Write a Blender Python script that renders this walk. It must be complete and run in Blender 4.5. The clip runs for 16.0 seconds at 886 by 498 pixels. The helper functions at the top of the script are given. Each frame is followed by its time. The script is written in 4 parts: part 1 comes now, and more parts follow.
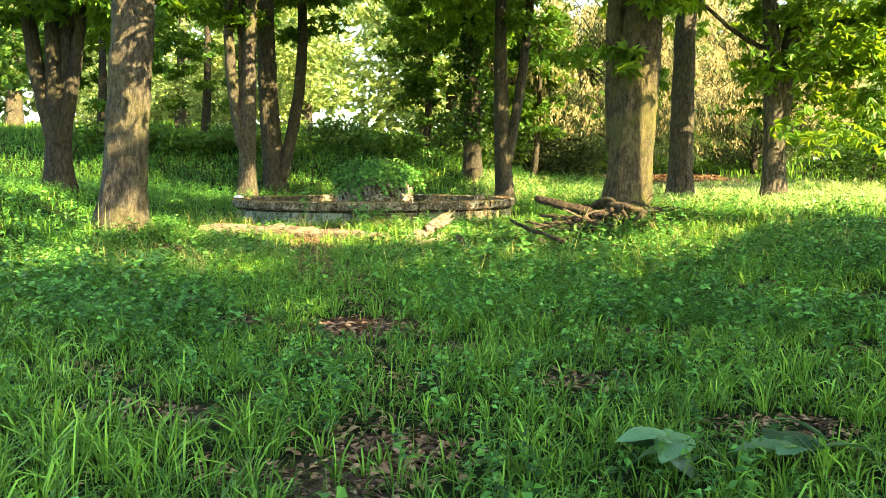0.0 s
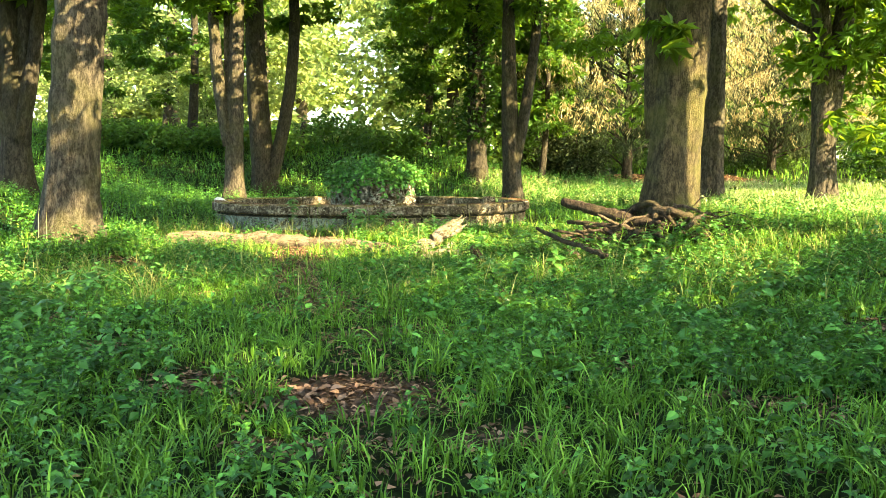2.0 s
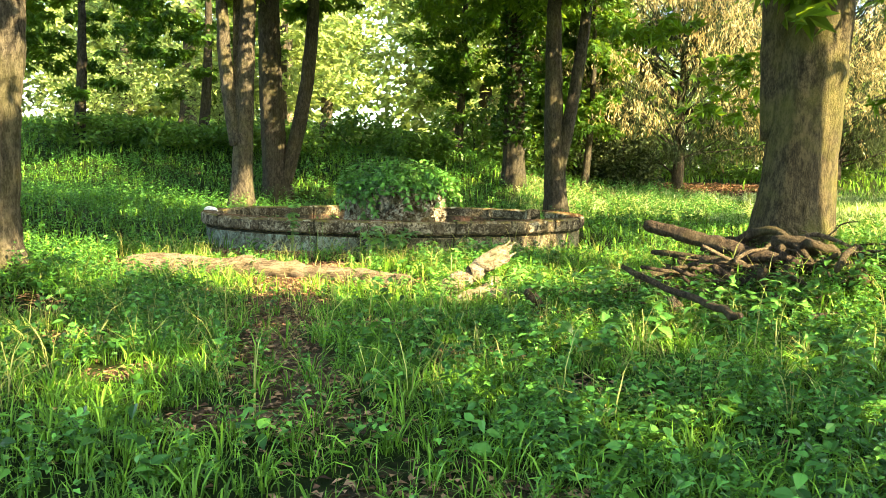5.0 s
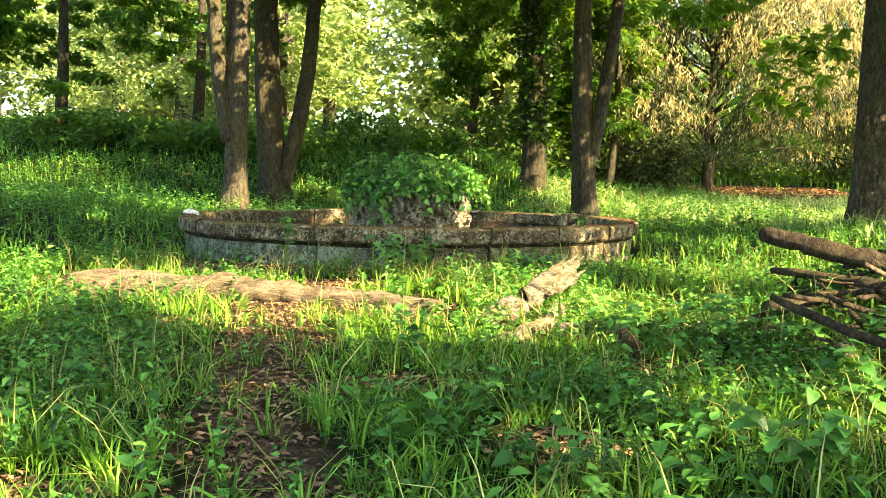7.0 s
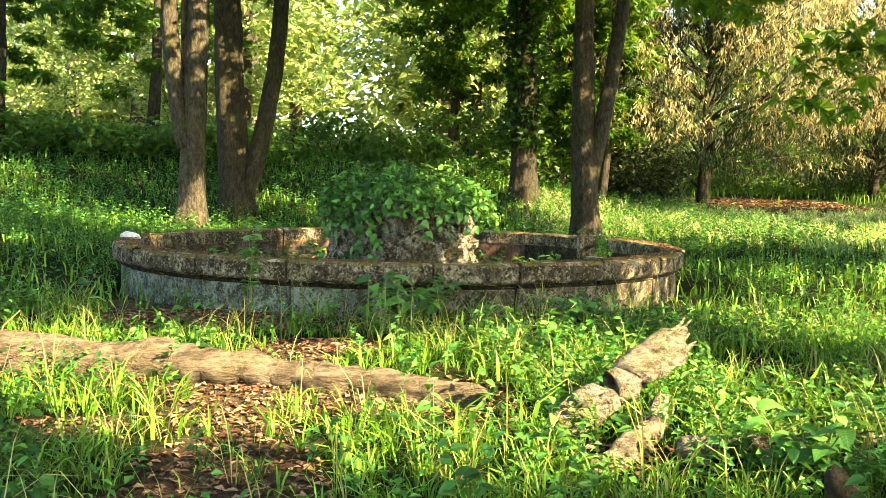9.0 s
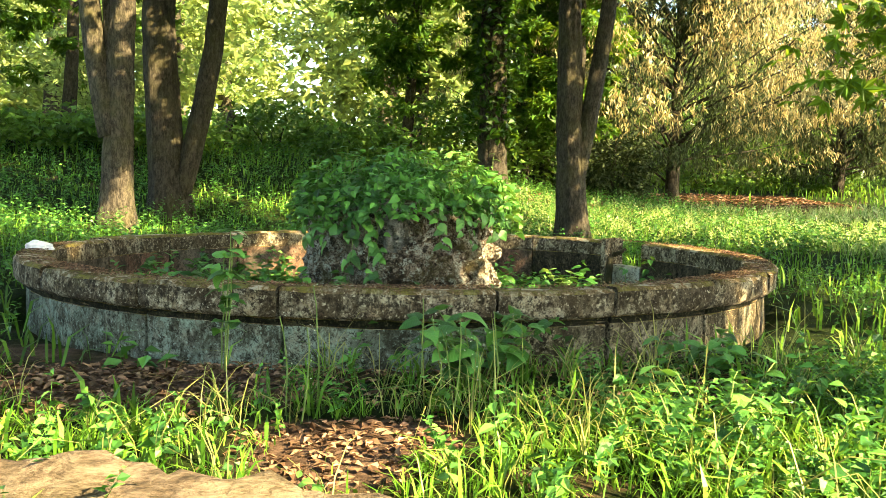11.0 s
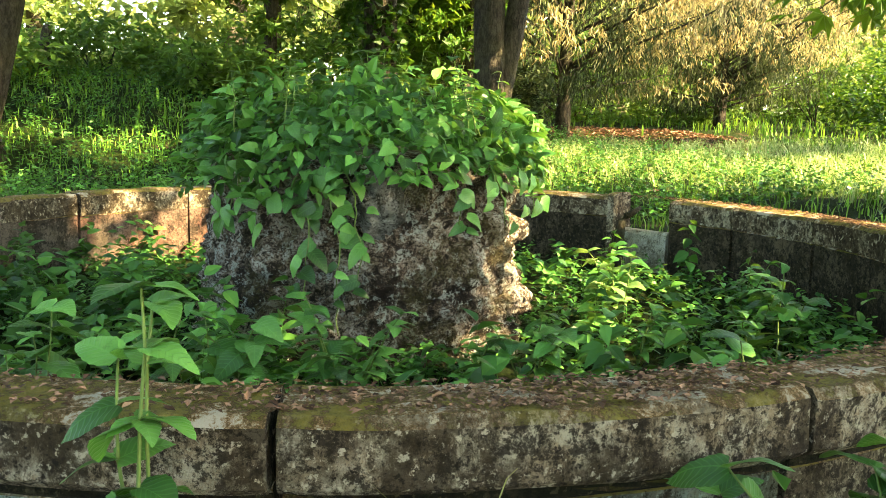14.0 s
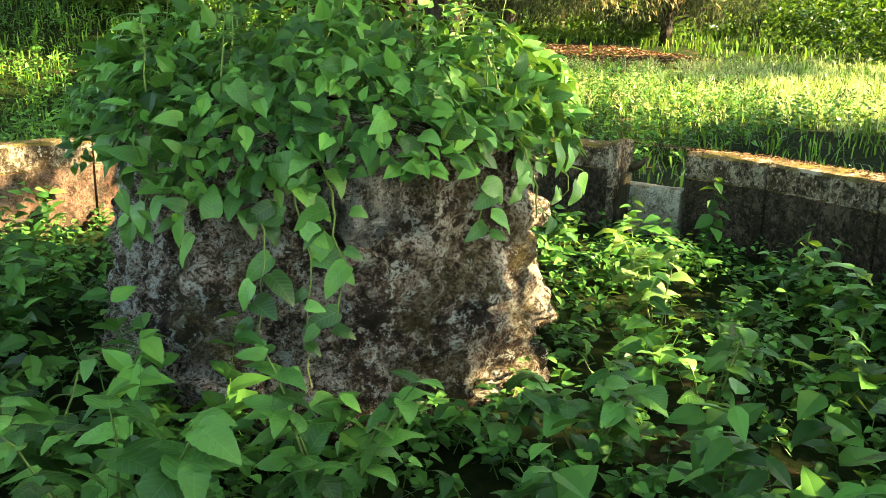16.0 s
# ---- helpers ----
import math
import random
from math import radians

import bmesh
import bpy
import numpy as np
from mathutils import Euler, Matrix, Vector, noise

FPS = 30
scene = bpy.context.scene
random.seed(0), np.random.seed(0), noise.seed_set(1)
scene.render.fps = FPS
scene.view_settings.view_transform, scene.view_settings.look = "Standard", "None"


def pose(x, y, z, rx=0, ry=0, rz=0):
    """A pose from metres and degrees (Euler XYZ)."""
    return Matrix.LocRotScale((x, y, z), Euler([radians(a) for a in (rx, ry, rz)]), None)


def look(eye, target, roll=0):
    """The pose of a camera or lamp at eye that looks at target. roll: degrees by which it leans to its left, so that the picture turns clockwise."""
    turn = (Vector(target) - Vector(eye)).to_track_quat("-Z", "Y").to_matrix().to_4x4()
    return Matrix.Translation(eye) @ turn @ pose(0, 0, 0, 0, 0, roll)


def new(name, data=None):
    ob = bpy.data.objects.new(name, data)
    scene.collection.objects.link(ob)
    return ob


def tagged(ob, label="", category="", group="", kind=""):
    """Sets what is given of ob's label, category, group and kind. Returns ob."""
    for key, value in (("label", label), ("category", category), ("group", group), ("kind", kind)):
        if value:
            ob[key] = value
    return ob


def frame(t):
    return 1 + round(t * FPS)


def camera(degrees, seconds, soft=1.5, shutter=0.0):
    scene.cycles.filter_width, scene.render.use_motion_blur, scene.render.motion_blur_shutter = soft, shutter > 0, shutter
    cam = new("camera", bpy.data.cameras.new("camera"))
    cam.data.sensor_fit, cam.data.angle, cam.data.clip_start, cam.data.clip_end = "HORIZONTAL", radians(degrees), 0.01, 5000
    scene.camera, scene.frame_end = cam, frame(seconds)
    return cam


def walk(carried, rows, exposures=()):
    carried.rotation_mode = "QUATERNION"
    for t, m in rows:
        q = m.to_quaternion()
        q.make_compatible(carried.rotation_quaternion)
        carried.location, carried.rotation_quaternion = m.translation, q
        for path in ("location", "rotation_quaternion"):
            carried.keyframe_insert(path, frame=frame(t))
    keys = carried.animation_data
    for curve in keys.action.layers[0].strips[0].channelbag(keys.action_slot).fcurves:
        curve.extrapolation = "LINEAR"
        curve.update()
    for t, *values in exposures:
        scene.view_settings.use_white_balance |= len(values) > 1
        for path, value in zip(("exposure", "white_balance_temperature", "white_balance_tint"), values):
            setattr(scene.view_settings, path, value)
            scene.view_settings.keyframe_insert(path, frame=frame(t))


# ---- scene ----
cam = camera(55.0, 16.0, 0.75)
METRES, EYE, TILT, LEAN, TURN = 20.0, 1.65, -5.1, 0.0, 0.0
EXPOSURE, KELVIN, TINT = 3.06, 7500, 2
ROWS = [
    (0.0, 0.0, 0.0, 0.0, -0.0, 0.0, 0.0),
    (0.5, -0.0057, 0.0301, 0.0032, -0.01, 0.03, -0.01),
    (1.0, -0.0067, 0.0624, 0.005, -0.05, 0.0, -0.04),
    (1.5, -0.0093, 0.094, 0.0062, -0.07, -0.0, -0.06),
    (2.0, -0.0107, 0.1269, 0.0096, -0.19, 0.06, 0.0),
    (2.5, -0.0079, 0.1561, 0.0161, -0.78, -0.3, -0.03),
    (3.0, -0.0102, 0.187, 0.019, -1.02, -0.5, -0.4),
    (3.5, -0.0114, 0.2168, 0.0224, -0.26, -0.09, -1.03),
    (4.0, -0.0129, 0.2472, 0.0257, 1.29, 0.51, -1.09),
    (6.5, -0.0374, 0.4054, 0.0341, 1.69, -0.16, -1.01),
    (7.0, -0.0433, 0.4443, 0.0359, 1.7, 0.6, -1.08),
    (7.5, -0.045, 0.4797, 0.044, 1.49, 0.93, -0.97),
    (8.0, -0.0526, 0.5136, 0.0475, 1.29, 0.9, -1.07),
    (8.5, -0.0623, 0.5442, 0.0518, 1.18, 0.99, -1.18),
    (9.0, -0.0717, 0.5774, 0.0537, -0.62, 1.15, -1.09),
    (11.5, -0.128, 0.7455, 0.066, -7.84, 0.94, -0.29),
    (12.0, -0.1368, 0.7789, 0.0681, -10.68, 0.88, 0.12),
    (12.5, -0.1418, 0.8117, 0.0698, -11.28, -0.16, 0.05),
    (13.0, -0.1478, 0.8431, 0.0726, -13.15, -1.64, -0.51),
    (13.5, -0.152, 0.8715, 0.0765, -15.85, -2.4, 0.18),
    (14.0, -0.1527, 0.8959, 0.0812, -16.34, -3.54, 0.47),
    (14.5, -0.1548, 0.9231, 0.0821, -18.34, -5.95, -0.02),
    (15.0, -0.155, 0.944, 0.0876, -20.66, -7.3, -0.22),
    (15.5, -0.1494, 0.9605, 0.0927, -20.8, -7.59, 0.23),
    (16.0, -0.1476, 0.9733, 0.0965, -21.16, -9.34, 0.82),
]
walk(cam, [(t, pose(0, 0, EYE, TILT, LEAN, TURN) @ pose(METRES * x, METRES * y, METRES * z, 90 + pitch, roll, yaw)) for t, x, y, z, yaw, pitch, roll in ROWS], exposures=[(t, EXPOSURE + more, KELVIN, TINT + tint) for t, more, tint in ((0.0, 0.14, 0), (3.0, 0.17, 0), (7.0, 0.02, 2), (9.0, -0.04, 3), (12.0, 0.26, 4), (14.0, 0.4, 7), (16.0, 0.36, 7))])

# ---- world, sun ----
SUN_AZ, SUN_EL = radians(128.0), radians(31.0)   # azimuth clockwise from +y
world = bpy.data.worlds.new("world")
scene.world = world
world.use_nodes = True
wn = world.node_tree
sky = wn.nodes.new("ShaderNodeTexSky")
sky.sky_type, sky.sun_disc = "NISHITA", False
sky.sun_elevation, sky.sun_rotation = SUN_EL, SUN_AZ
wn.links.new(sky.outputs[0], wn.nodes["Background"].inputs[0])
wn.nodes["Background"].inputs[1].default_value = 0.104
sun = new("sun", bpy.data.lights.new("sun", "SUN"))
sun.data.energy, sun.data.angle, sun.data.color = 5.0, radians(0.5), (1.0, 0.8, 0.5)
sun_dir = Vector((math.sin(SUN_AZ) * math.cos(SUN_EL), math.cos(SUN_AZ) * math.cos(SUN_EL), math.sin(SUN_EL)))
sun.matrix_world = look(sun_dir * 60, (0, 0, 0))


# ---- materials ----
def material(name):
    m = bpy.data.materials.new(name)
    m.use_nodes = True
    return m, m.node_tree, m.node_tree.nodes["Principled BSDF"]


def node(nt, kind, **inputs):
    n = nt.nodes.new(kind)
    for k, v in inputs.items():
        n.inputs[k.replace("_", " ")].default_value = v
    return n


def ramp(nt, source, stops):
    r = nt.nodes.new("ShaderNodeValToRGB")
    els = r.color_ramp.elements
    while len(els) < len(stops):
        els.new(0.5)
    for e, (p, c) in zip(els, stops):
        e.position, e.color = p, (*c, 1)
    nt.links.new(source, r.inputs[0])
    return r.outputs[0]


def noise_tex(nt, scale, detail=4.0, rough=0.6, stretch=(1, 1, 1), coords="Object"):
    tc = nt.nodes.new("ShaderNodeTexCoord")
    mp = nt.nodes.new("ShaderNodeMapping")
    mp.inputs["Scale"].default_value = stretch
    n = node(nt, "ShaderNodeTexNoise", Scale=scale, Detail=detail, Roughness=rough)
    nt.links.new(tc.outputs[coords], mp.inputs[0])
    nt.links.new(mp.outputs[0], n.inputs["Vector"])
    return n.outputs["Fac"]


def mix(nt, fac, a, b, blend="MIX"):
    m = nt.nodes.new("ShaderNodeMix")
    m.data_type, m.blend_type = "RGBA", blend
    for sock, v in ((m.inputs[0], fac), (m.inputs[6], a), (m.inputs[7], b)):
        if isinstance(v, (int, float)):
            sock.default_value = v
        elif isinstance(v, tuple):
            sock.default_value = (*v, 1)
        else:
            nt.links.new(v, sock)
    return m.outputs[2]


def bump(nt, bsdf, height, strength, distance):
    b = node(nt, "ShaderNodeBump", Strength=strength, Distance=distance)
    nt.links.new(height, b.inputs["Height"])
    nt.links.new(b.outputs[0], bsdf.inputs["Normal"])


def leaf_veins(nt):
    """Midrib and slanting side veins of a leaf that lies along its own x axis, one unit long."""
    def calc(op, a, b=None):
        m = nt.nodes.new("ShaderNodeMath")
        m.operation = op
        for sock, v in zip(m.inputs, (a, b)):
            if isinstance(v, (int, float)):
                sock.default_value = v
            elif v is not None:
                nt.links.new(v, sock)
        return m.outputs[0]
    sep = nt.nodes.new("ShaderNodeSeparateXYZ")
    nt.links.new(nt.nodes.new("ShaderNodeTexCoord").outputs["Object"], sep.inputs[0])
    off = calc("ABSOLUTE", sep.outputs["Y"])
    side = calc("POWER", calc("ABSOLUTE", calc("COSINE", calc("MULTIPLY", calc("SUBTRACT", sep.outputs["X"], calc("MULTIPLY", off, 0.8)), 25.0))), 14.0)
    rib = calc("LESS_THAN", off, 0.012)
    return calc("MAXIMUM", rib, calc("MULTIPLY", side, 0.7))


def leaf_material(name, dark, light, through_colour, share=0.45, rough=0.5, single=False):
    """Leaves: glossy skin over a body that lets light through, each leaf a little different."""
    m, nt, p = material(name)
    geo = nt.nodes.new("ShaderNodeNewGeometry")
    vary = nt.nodes.new("ShaderNodeObjectInfo").outputs["Random"] if single else geo.outputs["Random Per Island"]
    col = ramp(nt, vary, [(0.0, tuple(0.4 * c for c in dark)), (0.35, dark), (0.8, light), (1.0, tuple(1.5 * c for c in light))])
    patch = ramp(nt, noise_tex(nt, 0.6, 2), [(0.35, (0.75, 0.8, 0.7)), (0.65, (1.2, 1.15, 1.0))])
    col = mix(nt, 1.0, col, patch, "MULTIPLY")
    if single:
        veins = leaf_veins(nt)
        col = mix(nt, ramp(nt, veins, [(0.0, (0, 0, 0)), (1.0, (0.25, 0.25, 0.25))]), col, tuple(1.5 * c for c in light))
        col = mix(nt, ramp(nt, noise_tex(nt, 5.0, 5, 0.7), [(0.58, (0, 0, 0)), (0.75, (0.5, 0.5, 0.5))]), col, tuple(0.5 * c for c in dark))
        bump(nt, p, veins, 0.2, 0.02)
    nt.links.new(col, p.inputs["Base Color"])
    p.inputs["Roughness"].default_value = rough
    p.inputs["Specular IOR Level"].default_value = 0.35 if single else 0.2
    tr = nt.nodes.new("ShaderNodeBsdfTranslucent")
    nt.links.new(mix(nt, 1.0, tuple(through_colour), patch, "MULTIPLY"), tr.inputs[0])
    ms = nt.nodes.new("ShaderNodeMixShader")
    ms.inputs[0].default_value = share
    nt.links.new(p.outputs[0], ms.inputs[1])
    nt.links.new(tr.outputs[0], ms.inputs[2])
    nt.links.new(ms.outputs[0], nt.nodes["Material Output"].inputs[0])
    return m


M_LEAF = leaf_material("chestnut_leaf", (0.03, 0.085, 0.012), (0.09, 0.2, 0.025), (0.3, 0.44, 0.035), 0.38)
M_LEAF_FAR = leaf_material("far_leaf", (0.025, 0.075, 0.016), (0.085, 0.18, 0.04), (0.22, 0.35, 0.05), 0.36)
M_LEAF_DEEP = leaf_material("maple_leaf", (0.03, 0.085, 0.012), (0.06, 0.15, 0.02), (0.2, 0.32, 0.03), 0.35)
M_IVY = leaf_material("ivy_leaf", (0.02, 0.055, 0.01), (0.04, 0.1, 0.015), (0.1, 0.2, 0.015), 0.3, 0.4)
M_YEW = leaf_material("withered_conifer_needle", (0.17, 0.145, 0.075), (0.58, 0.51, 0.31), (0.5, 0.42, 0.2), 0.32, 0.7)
# far leaves, made pale so that their colour carries the sun's brightness
M_LEAF_SUNLIT = leaf_material("sun_paled_leaf", (0.05, 0.11, 0.03), (0.34, 0.44, 0.18), (0.5, 0.58, 0.22), 0.42)
# green needles, darkened to hold the shade inside and under the conifers
M_YEW_SHADED = leaf_material("shaded_conifer_needle", (0.025, 0.045, 0.022), (0.075, 0.1, 0.045), (0.08, 0.11, 0.035), 0.25, 0.7)
M_GRASS = leaf_material("grass_blade", (0.045, 0.135, 0.012), (0.16, 0.33, 0.045), (0.22, 0.36, 0.05), 0.24, 0.42)
M_STRAW = leaf_material("straw_blade", (0.25, 0.25, 0.09), (0.4, 0.4, 0.16), (0.4, 0.42, 0.14), 0.4, 0.6)
# seeding grass, paled further to put full sun and haze into its colour
M_GRASS_PALE = leaf_material("sunlit_seeding_grass", (0.25, 0.35, 0.13), (0.56, 0.61, 0.34), (0.42, 0.52, 0.18), 0.4, 0.6)
WEED = ((0.026, 0.098, 0.024), (0.095, 0.26, 0.055), (0.16, 0.32, 0.045))
M_WEED = leaf_material("weed_leaf", *WEED, 0.22, 0.4)
M_WEED_SINGLE = leaf_material("broad_weed_leaf", (0.036, 0.125, 0.03), (0.115, 0.3, 0.065), (0.17, 0.34, 0.05), 0.24, 0.36, True)
M_WEED_PALE = leaf_material("pale_weed_leaf", (0.13, 0.27, 0.07), (0.3, 0.45, 0.16), (0.3, 0.45, 0.1), 0.3, 0.36, True)
M_DEW = leaf_material("burdock_leaf", (0.04, 0.12, 0.055), (0.1, 0.21, 0.11), (0.1, 0.22, 0.06), 0.2, 0.35, True)
M_LITTER = leaf_material("dead_leaf", (0.085, 0.047, 0.03), (0.28, 0.165, 0.112), (0.2, 0.1, 0.04), 0.1, 0.7)


def bark_material(name, dark, light, moss=0.0, grain=(1, 1, 0.38)):
    dark, light = tuple(0.48 * v for v in dark), tuple(0.6 * v for v in light)
    m, nt, p = material(name)
    ridge = noise_tex(nt, 15.0, 9, 0.76, grain)
    fine = noise_tex(nt, 60.0, 4, 0.7, grain)
    blot = noise_tex(nt, 1.3, 3)
    col = ramp(nt, ridge, [(0.36, tuple(0.35 * c for c in dark)), (0.46, dark), (0.6, light)])
    col = mix(nt, ramp(nt, fine, [(0.3, (0, 0, 0)), (0.8, (0.5, 0.5, 0.5))]), col, light)
    if moss:
        col = mix(nt, ramp(nt, blot, [(0.45, (0, 0, 0)), (0.7, (moss, moss, moss))]), col, (0.13, 0.13, 0.03))
    nt.links.new(col, p.inputs["Base Color"])
    p.inputs["Roughness"].default_value = 0.9
    p.inputs["Specular IOR Level"].default_value = 0.2
    bump(nt, p, mix(nt, 0.35, ridge, fine), 1.0, 0.09)
    return m


M_BARK = bark_material("chestnut_bark", (0.05, 0.042, 0.03), (0.2, 0.172, 0.128), 0.3)
M_BARK_MOSS = bark_material("mossy_bark", (0.05, 0.042, 0.022), (0.19, 0.155, 0.085), 0.75)
M_BARK_DARK = bark_material("dark_bark", (0.035, 0.03, 0.021), (0.12, 0.104, 0.074), 0.2)
M_DEADWOOD = bark_material("weathered_wood", (0.12, 0.085, 0.055), (0.34, 0.265, 0.185), 0.2)
M_STICK = bark_material("fallen_branch", (0.045, 0.032, 0.022), (0.15, 0.11, 0.078), 0.25)
M_LOG = bark_material("barkless_log", (0.19, 0.135, 0.09), (0.44, 0.345, 0.25), 0.2, (0.22, 0.7, 1))
M_ROTTEN = bark_material("rotten_pale_wood", (0.13, 0.1, 0.07), (0.6, 0.5, 0.39), 0.6, (0.45, 0.6, 0.8))


def concrete_material(name, base, stain, lichen, red=0.0, moss_top=0.9, dirt=0.5, relief=0.04):
    """Old cast stone: pale render with lichen, black algae, pits, and moss where it faces up. dirt: how much of it the algae cover."""
    base, lichen = (tuple(k * v for k, v in zip((0.86, 0.9, 0.8), q)) for q in (base, lichen))
    stain = tuple(k * v for k, v in zip((0.5, 0.56, 0.42), stain))
    m, nt, p = material(name)
    big, mid, blot, fine = noise_tex(nt, 0.9, 4, 0.6), noise_tex(nt, 7.0, 9, 0.78), noise_tex(nt, 19.0, 9, 0.8), noise_tex(nt, 75.0, 6, 0.75)
    drip = noise_tex(nt, 5.0, 10, 0.82, (1, 1, 0.6))
    col = mix(nt, ramp(nt, mid, [(0.44, (0, 0, 0)), (0.54, (1, 1, 1))]), base, lichen)
    col = mix(nt, ramp(nt, fine, [(0.3, (0, 0, 0)), (0.7, (0.4, 0.4, 0.4))]), col, tuple(min(0.8, 1.5 * c) for c in lichen))
    if red:
        col = mix(nt, ramp(nt, big, [(0.5, (0, 0, 0)), (0.58, (red, red, red))]), col, (0.38, 0.12, 0.065))
    t = 0.62 - 0.24 * dirt
    col = mix(nt, ramp(nt, drip, [(t - 0.03, (0, 0, 0)), (t + 0.06, (0.88, 0.88, 0.88))]), col, stain)
    col = mix(nt, ramp(nt, blot, [(t + 0.02, (0, 0, 0)), (t + 0.08, (0.9, 0.9, 0.9))]), col, tuple(0.35 * c for c in stain))
    col = mix(nt, ramp(nt, fine, [(0.53, (0, 0, 0)), (0.6, (0.8, 0.8, 0.8))]), col, tuple(0.4 * c for c in stain))
    spots = noise_tex(nt, 2.6, 9, 0.72)
    col = mix(nt, ramp(nt, spots, [(0.47, (0, 0, 0)), (0.56, (0.8 * dirt + 0.2,) * 3)]), col, mix(nt, ramp(nt, mid, [(0.4, (0, 0, 0)), (0.56, (1, 1, 1))]), tuple(0.3 * c for c in stain), tuple(1.5 * c for c in stain)))
    crust = noise_tex(nt, 34.0, 6, 0.7)
    col = mix(nt, ramp(nt, crust, [(0.58, (0, 0, 0)), (0.63, (0.75, 0.75, 0.75))]), col, tuple(min(0.8, 1.35 * c) for c in lichen))
    col = mix(nt, ramp(nt, crust, [(0.36, (0.9, 0.9, 0.9)), (0.42, (0, 0, 0))]), col, tuple(0.25 * c for c in stain))
    geo = nt.nodes.new("ShaderNodeNewGeometry")
    sep = nt.nodes.new("ShaderNodeSeparateXYZ")
    nt.links.new(geo.outputs["True Normal"], sep.inputs[0])
    up = ramp(nt, sep.outputs["Z"], [(0.3, (0, 0, 0)), (0.8, (moss_top,) * 3)])
    mossy = ramp(nt, noise_tex(nt, 5.5, 10, 0.82), [(0.42, (0.55, 0.5, 0.38)), (0.46, (0.3, 0.19, 0.08)), (0.5, (0.07, 0.04, 0.015)), (0.54, (0.17, 0.15, 0.028)), (0.62, (0.24, 0.2, 0.035))])
    col = mix(nt, up, col, mossy)
    nt.links.new(col, p.inputs["Base Color"])
    p.inputs["Roughness"].default_value = 0.92
    p.inputs["Specular IOR Level"].default_value = 0.2
    bump(nt, p, mix(nt, 0.5, blot, fine), 1.0, relief)
    return m


M_COPING = concrete_material("coping_stone", (0.33, 0.23, 0.15), (0.09, 0.055, 0.034), (0.5, 0.43, 0.35), dirt=0.62)
# near black: the coping's shade is painted in with the algae
M_ALGAE_SHADE = concrete_material("algae_shade_stone", (0.06, 0.05, 0.03), (0.03, 0.025, 0.015), (0.1, 0.085, 0.05), dirt=0.7)
M_PANEL = concrete_material("wall_render", (0.3, 0.27, 0.22), (0.09, 0.07, 0.05), (0.33, 0.4, 0.36), dirt=0.46)
M_PANEL_WARM = concrete_material("brown_wall_render", (0.33, 0.25, 0.18), (0.08, 0.055, 0.035), (0.4, 0.34, 0.26), dirt=0.55)
M_INNER = concrete_material("inner_render", (0.15, 0.118, 0.1), (0.065, 0.046, 0.037), (0.18, 0.14, 0.12), 0.4, dirt=0.45)
M_INNER_DARK = concrete_material("mouldy_inner_render", (0.16, 0.125, 0.09), (0.045, 0.033, 0.023), (0.12, 0.09, 0.065), 0.0, dirt=0.6)
def rock_material(name):
    """Crumbling tufa: black-brown hollows, warm stone, pale lichen crusts, moss in patches."""
    m, nt, p = material(name)
    body, crust, fine = noise_tex(nt, 4.2, 12, 0.8), noise_tex(nt, 15.0, 9, 0.78), noise_tex(nt, 60.0, 6, 0.75)
    col = ramp(nt, body, [(0.4, (0.016, 0.012, 0.008)), (0.46, (0.06, 0.042, 0.026)), (0.5, (0.26, 0.2, 0.14)), (0.56, (0.5, 0.43, 0.34)), (0.64, (0.66, 0.62, 0.54))])
    col = mix(nt, ramp(nt, crust, [(0.53, (0, 0, 0)), (0.57, (0.85, 0.85, 0.85))]), col, (0.6, 0.64, 0.56))
    col = mix(nt, ramp(nt, crust, [(0.42, (0.95, 0.95, 0.95)), (0.47, (0, 0, 0))]), col, (0.02, 0.015, 0.009))
    col = mix(nt, ramp(nt, noise_tex(nt, 2.3, 8, 0.7), [(0.53, (0, 0, 0)), (0.6, (0.7, 0.7, 0.7))]), col, mix(nt, crust, (0.03, 0.026, 0.01), (0.16, 0.14, 0.035)))
    col = mix(nt, ramp(nt, fine, [(0.42, (0.8, 0.8, 0.8)), (0.5, (0, 0, 0))]), col, (0.035, 0.026, 0.016))
    nt.links.new(col, p.inputs["Base Color"])
    p.inputs["Roughness"].default_value = 0.92
    p.inputs["Specular IOR Level"].default_value = 0.2
    bump(nt, p, mix(nt, 0.5, crust, fine), 1.0, 0.12)
    return m


M_ROCK = rock_material("pedestal_rock")
M_SILL = concrete_material("pale_sill_stone", (0.5, 0.45, 0.37), (0.2, 0.16, 0.12), (0.5, 0.48, 0.42), 0.0, 0.15, 0.35)
M_SPOUT = concrete_material("dark_slaty_stone", (0.13, 0.13, 0.13), (0.05, 0.045, 0.04), (0.22, 0.22, 0.23), 0.0, 0.2, 0.45, 0.03)


def plain_material(name, colour, rough=0.8):
    m, nt, p = material(name)
    col = mix(nt, 1.0, tuple(colour), ramp(nt, noise_tex(nt, 14, 4), [(0.3, (0.75, 0.75, 0.75)), (0.7, (1.1, 1.1, 1.1))]), "MULTIPLY")
    nt.links.new(col, p.inputs["Base Color"])
    p.inputs["Roughness"].default_value = rough
    return m


M_RAG = plain_material("pale_cloth", (0.75, 0.72, 0.7))
M_FLOWER = plain_material("white_petal", (0.75, 0.75, 0.62))
M_STALK = plain_material("green_stalk", (0.13, 0.2, 0.04))

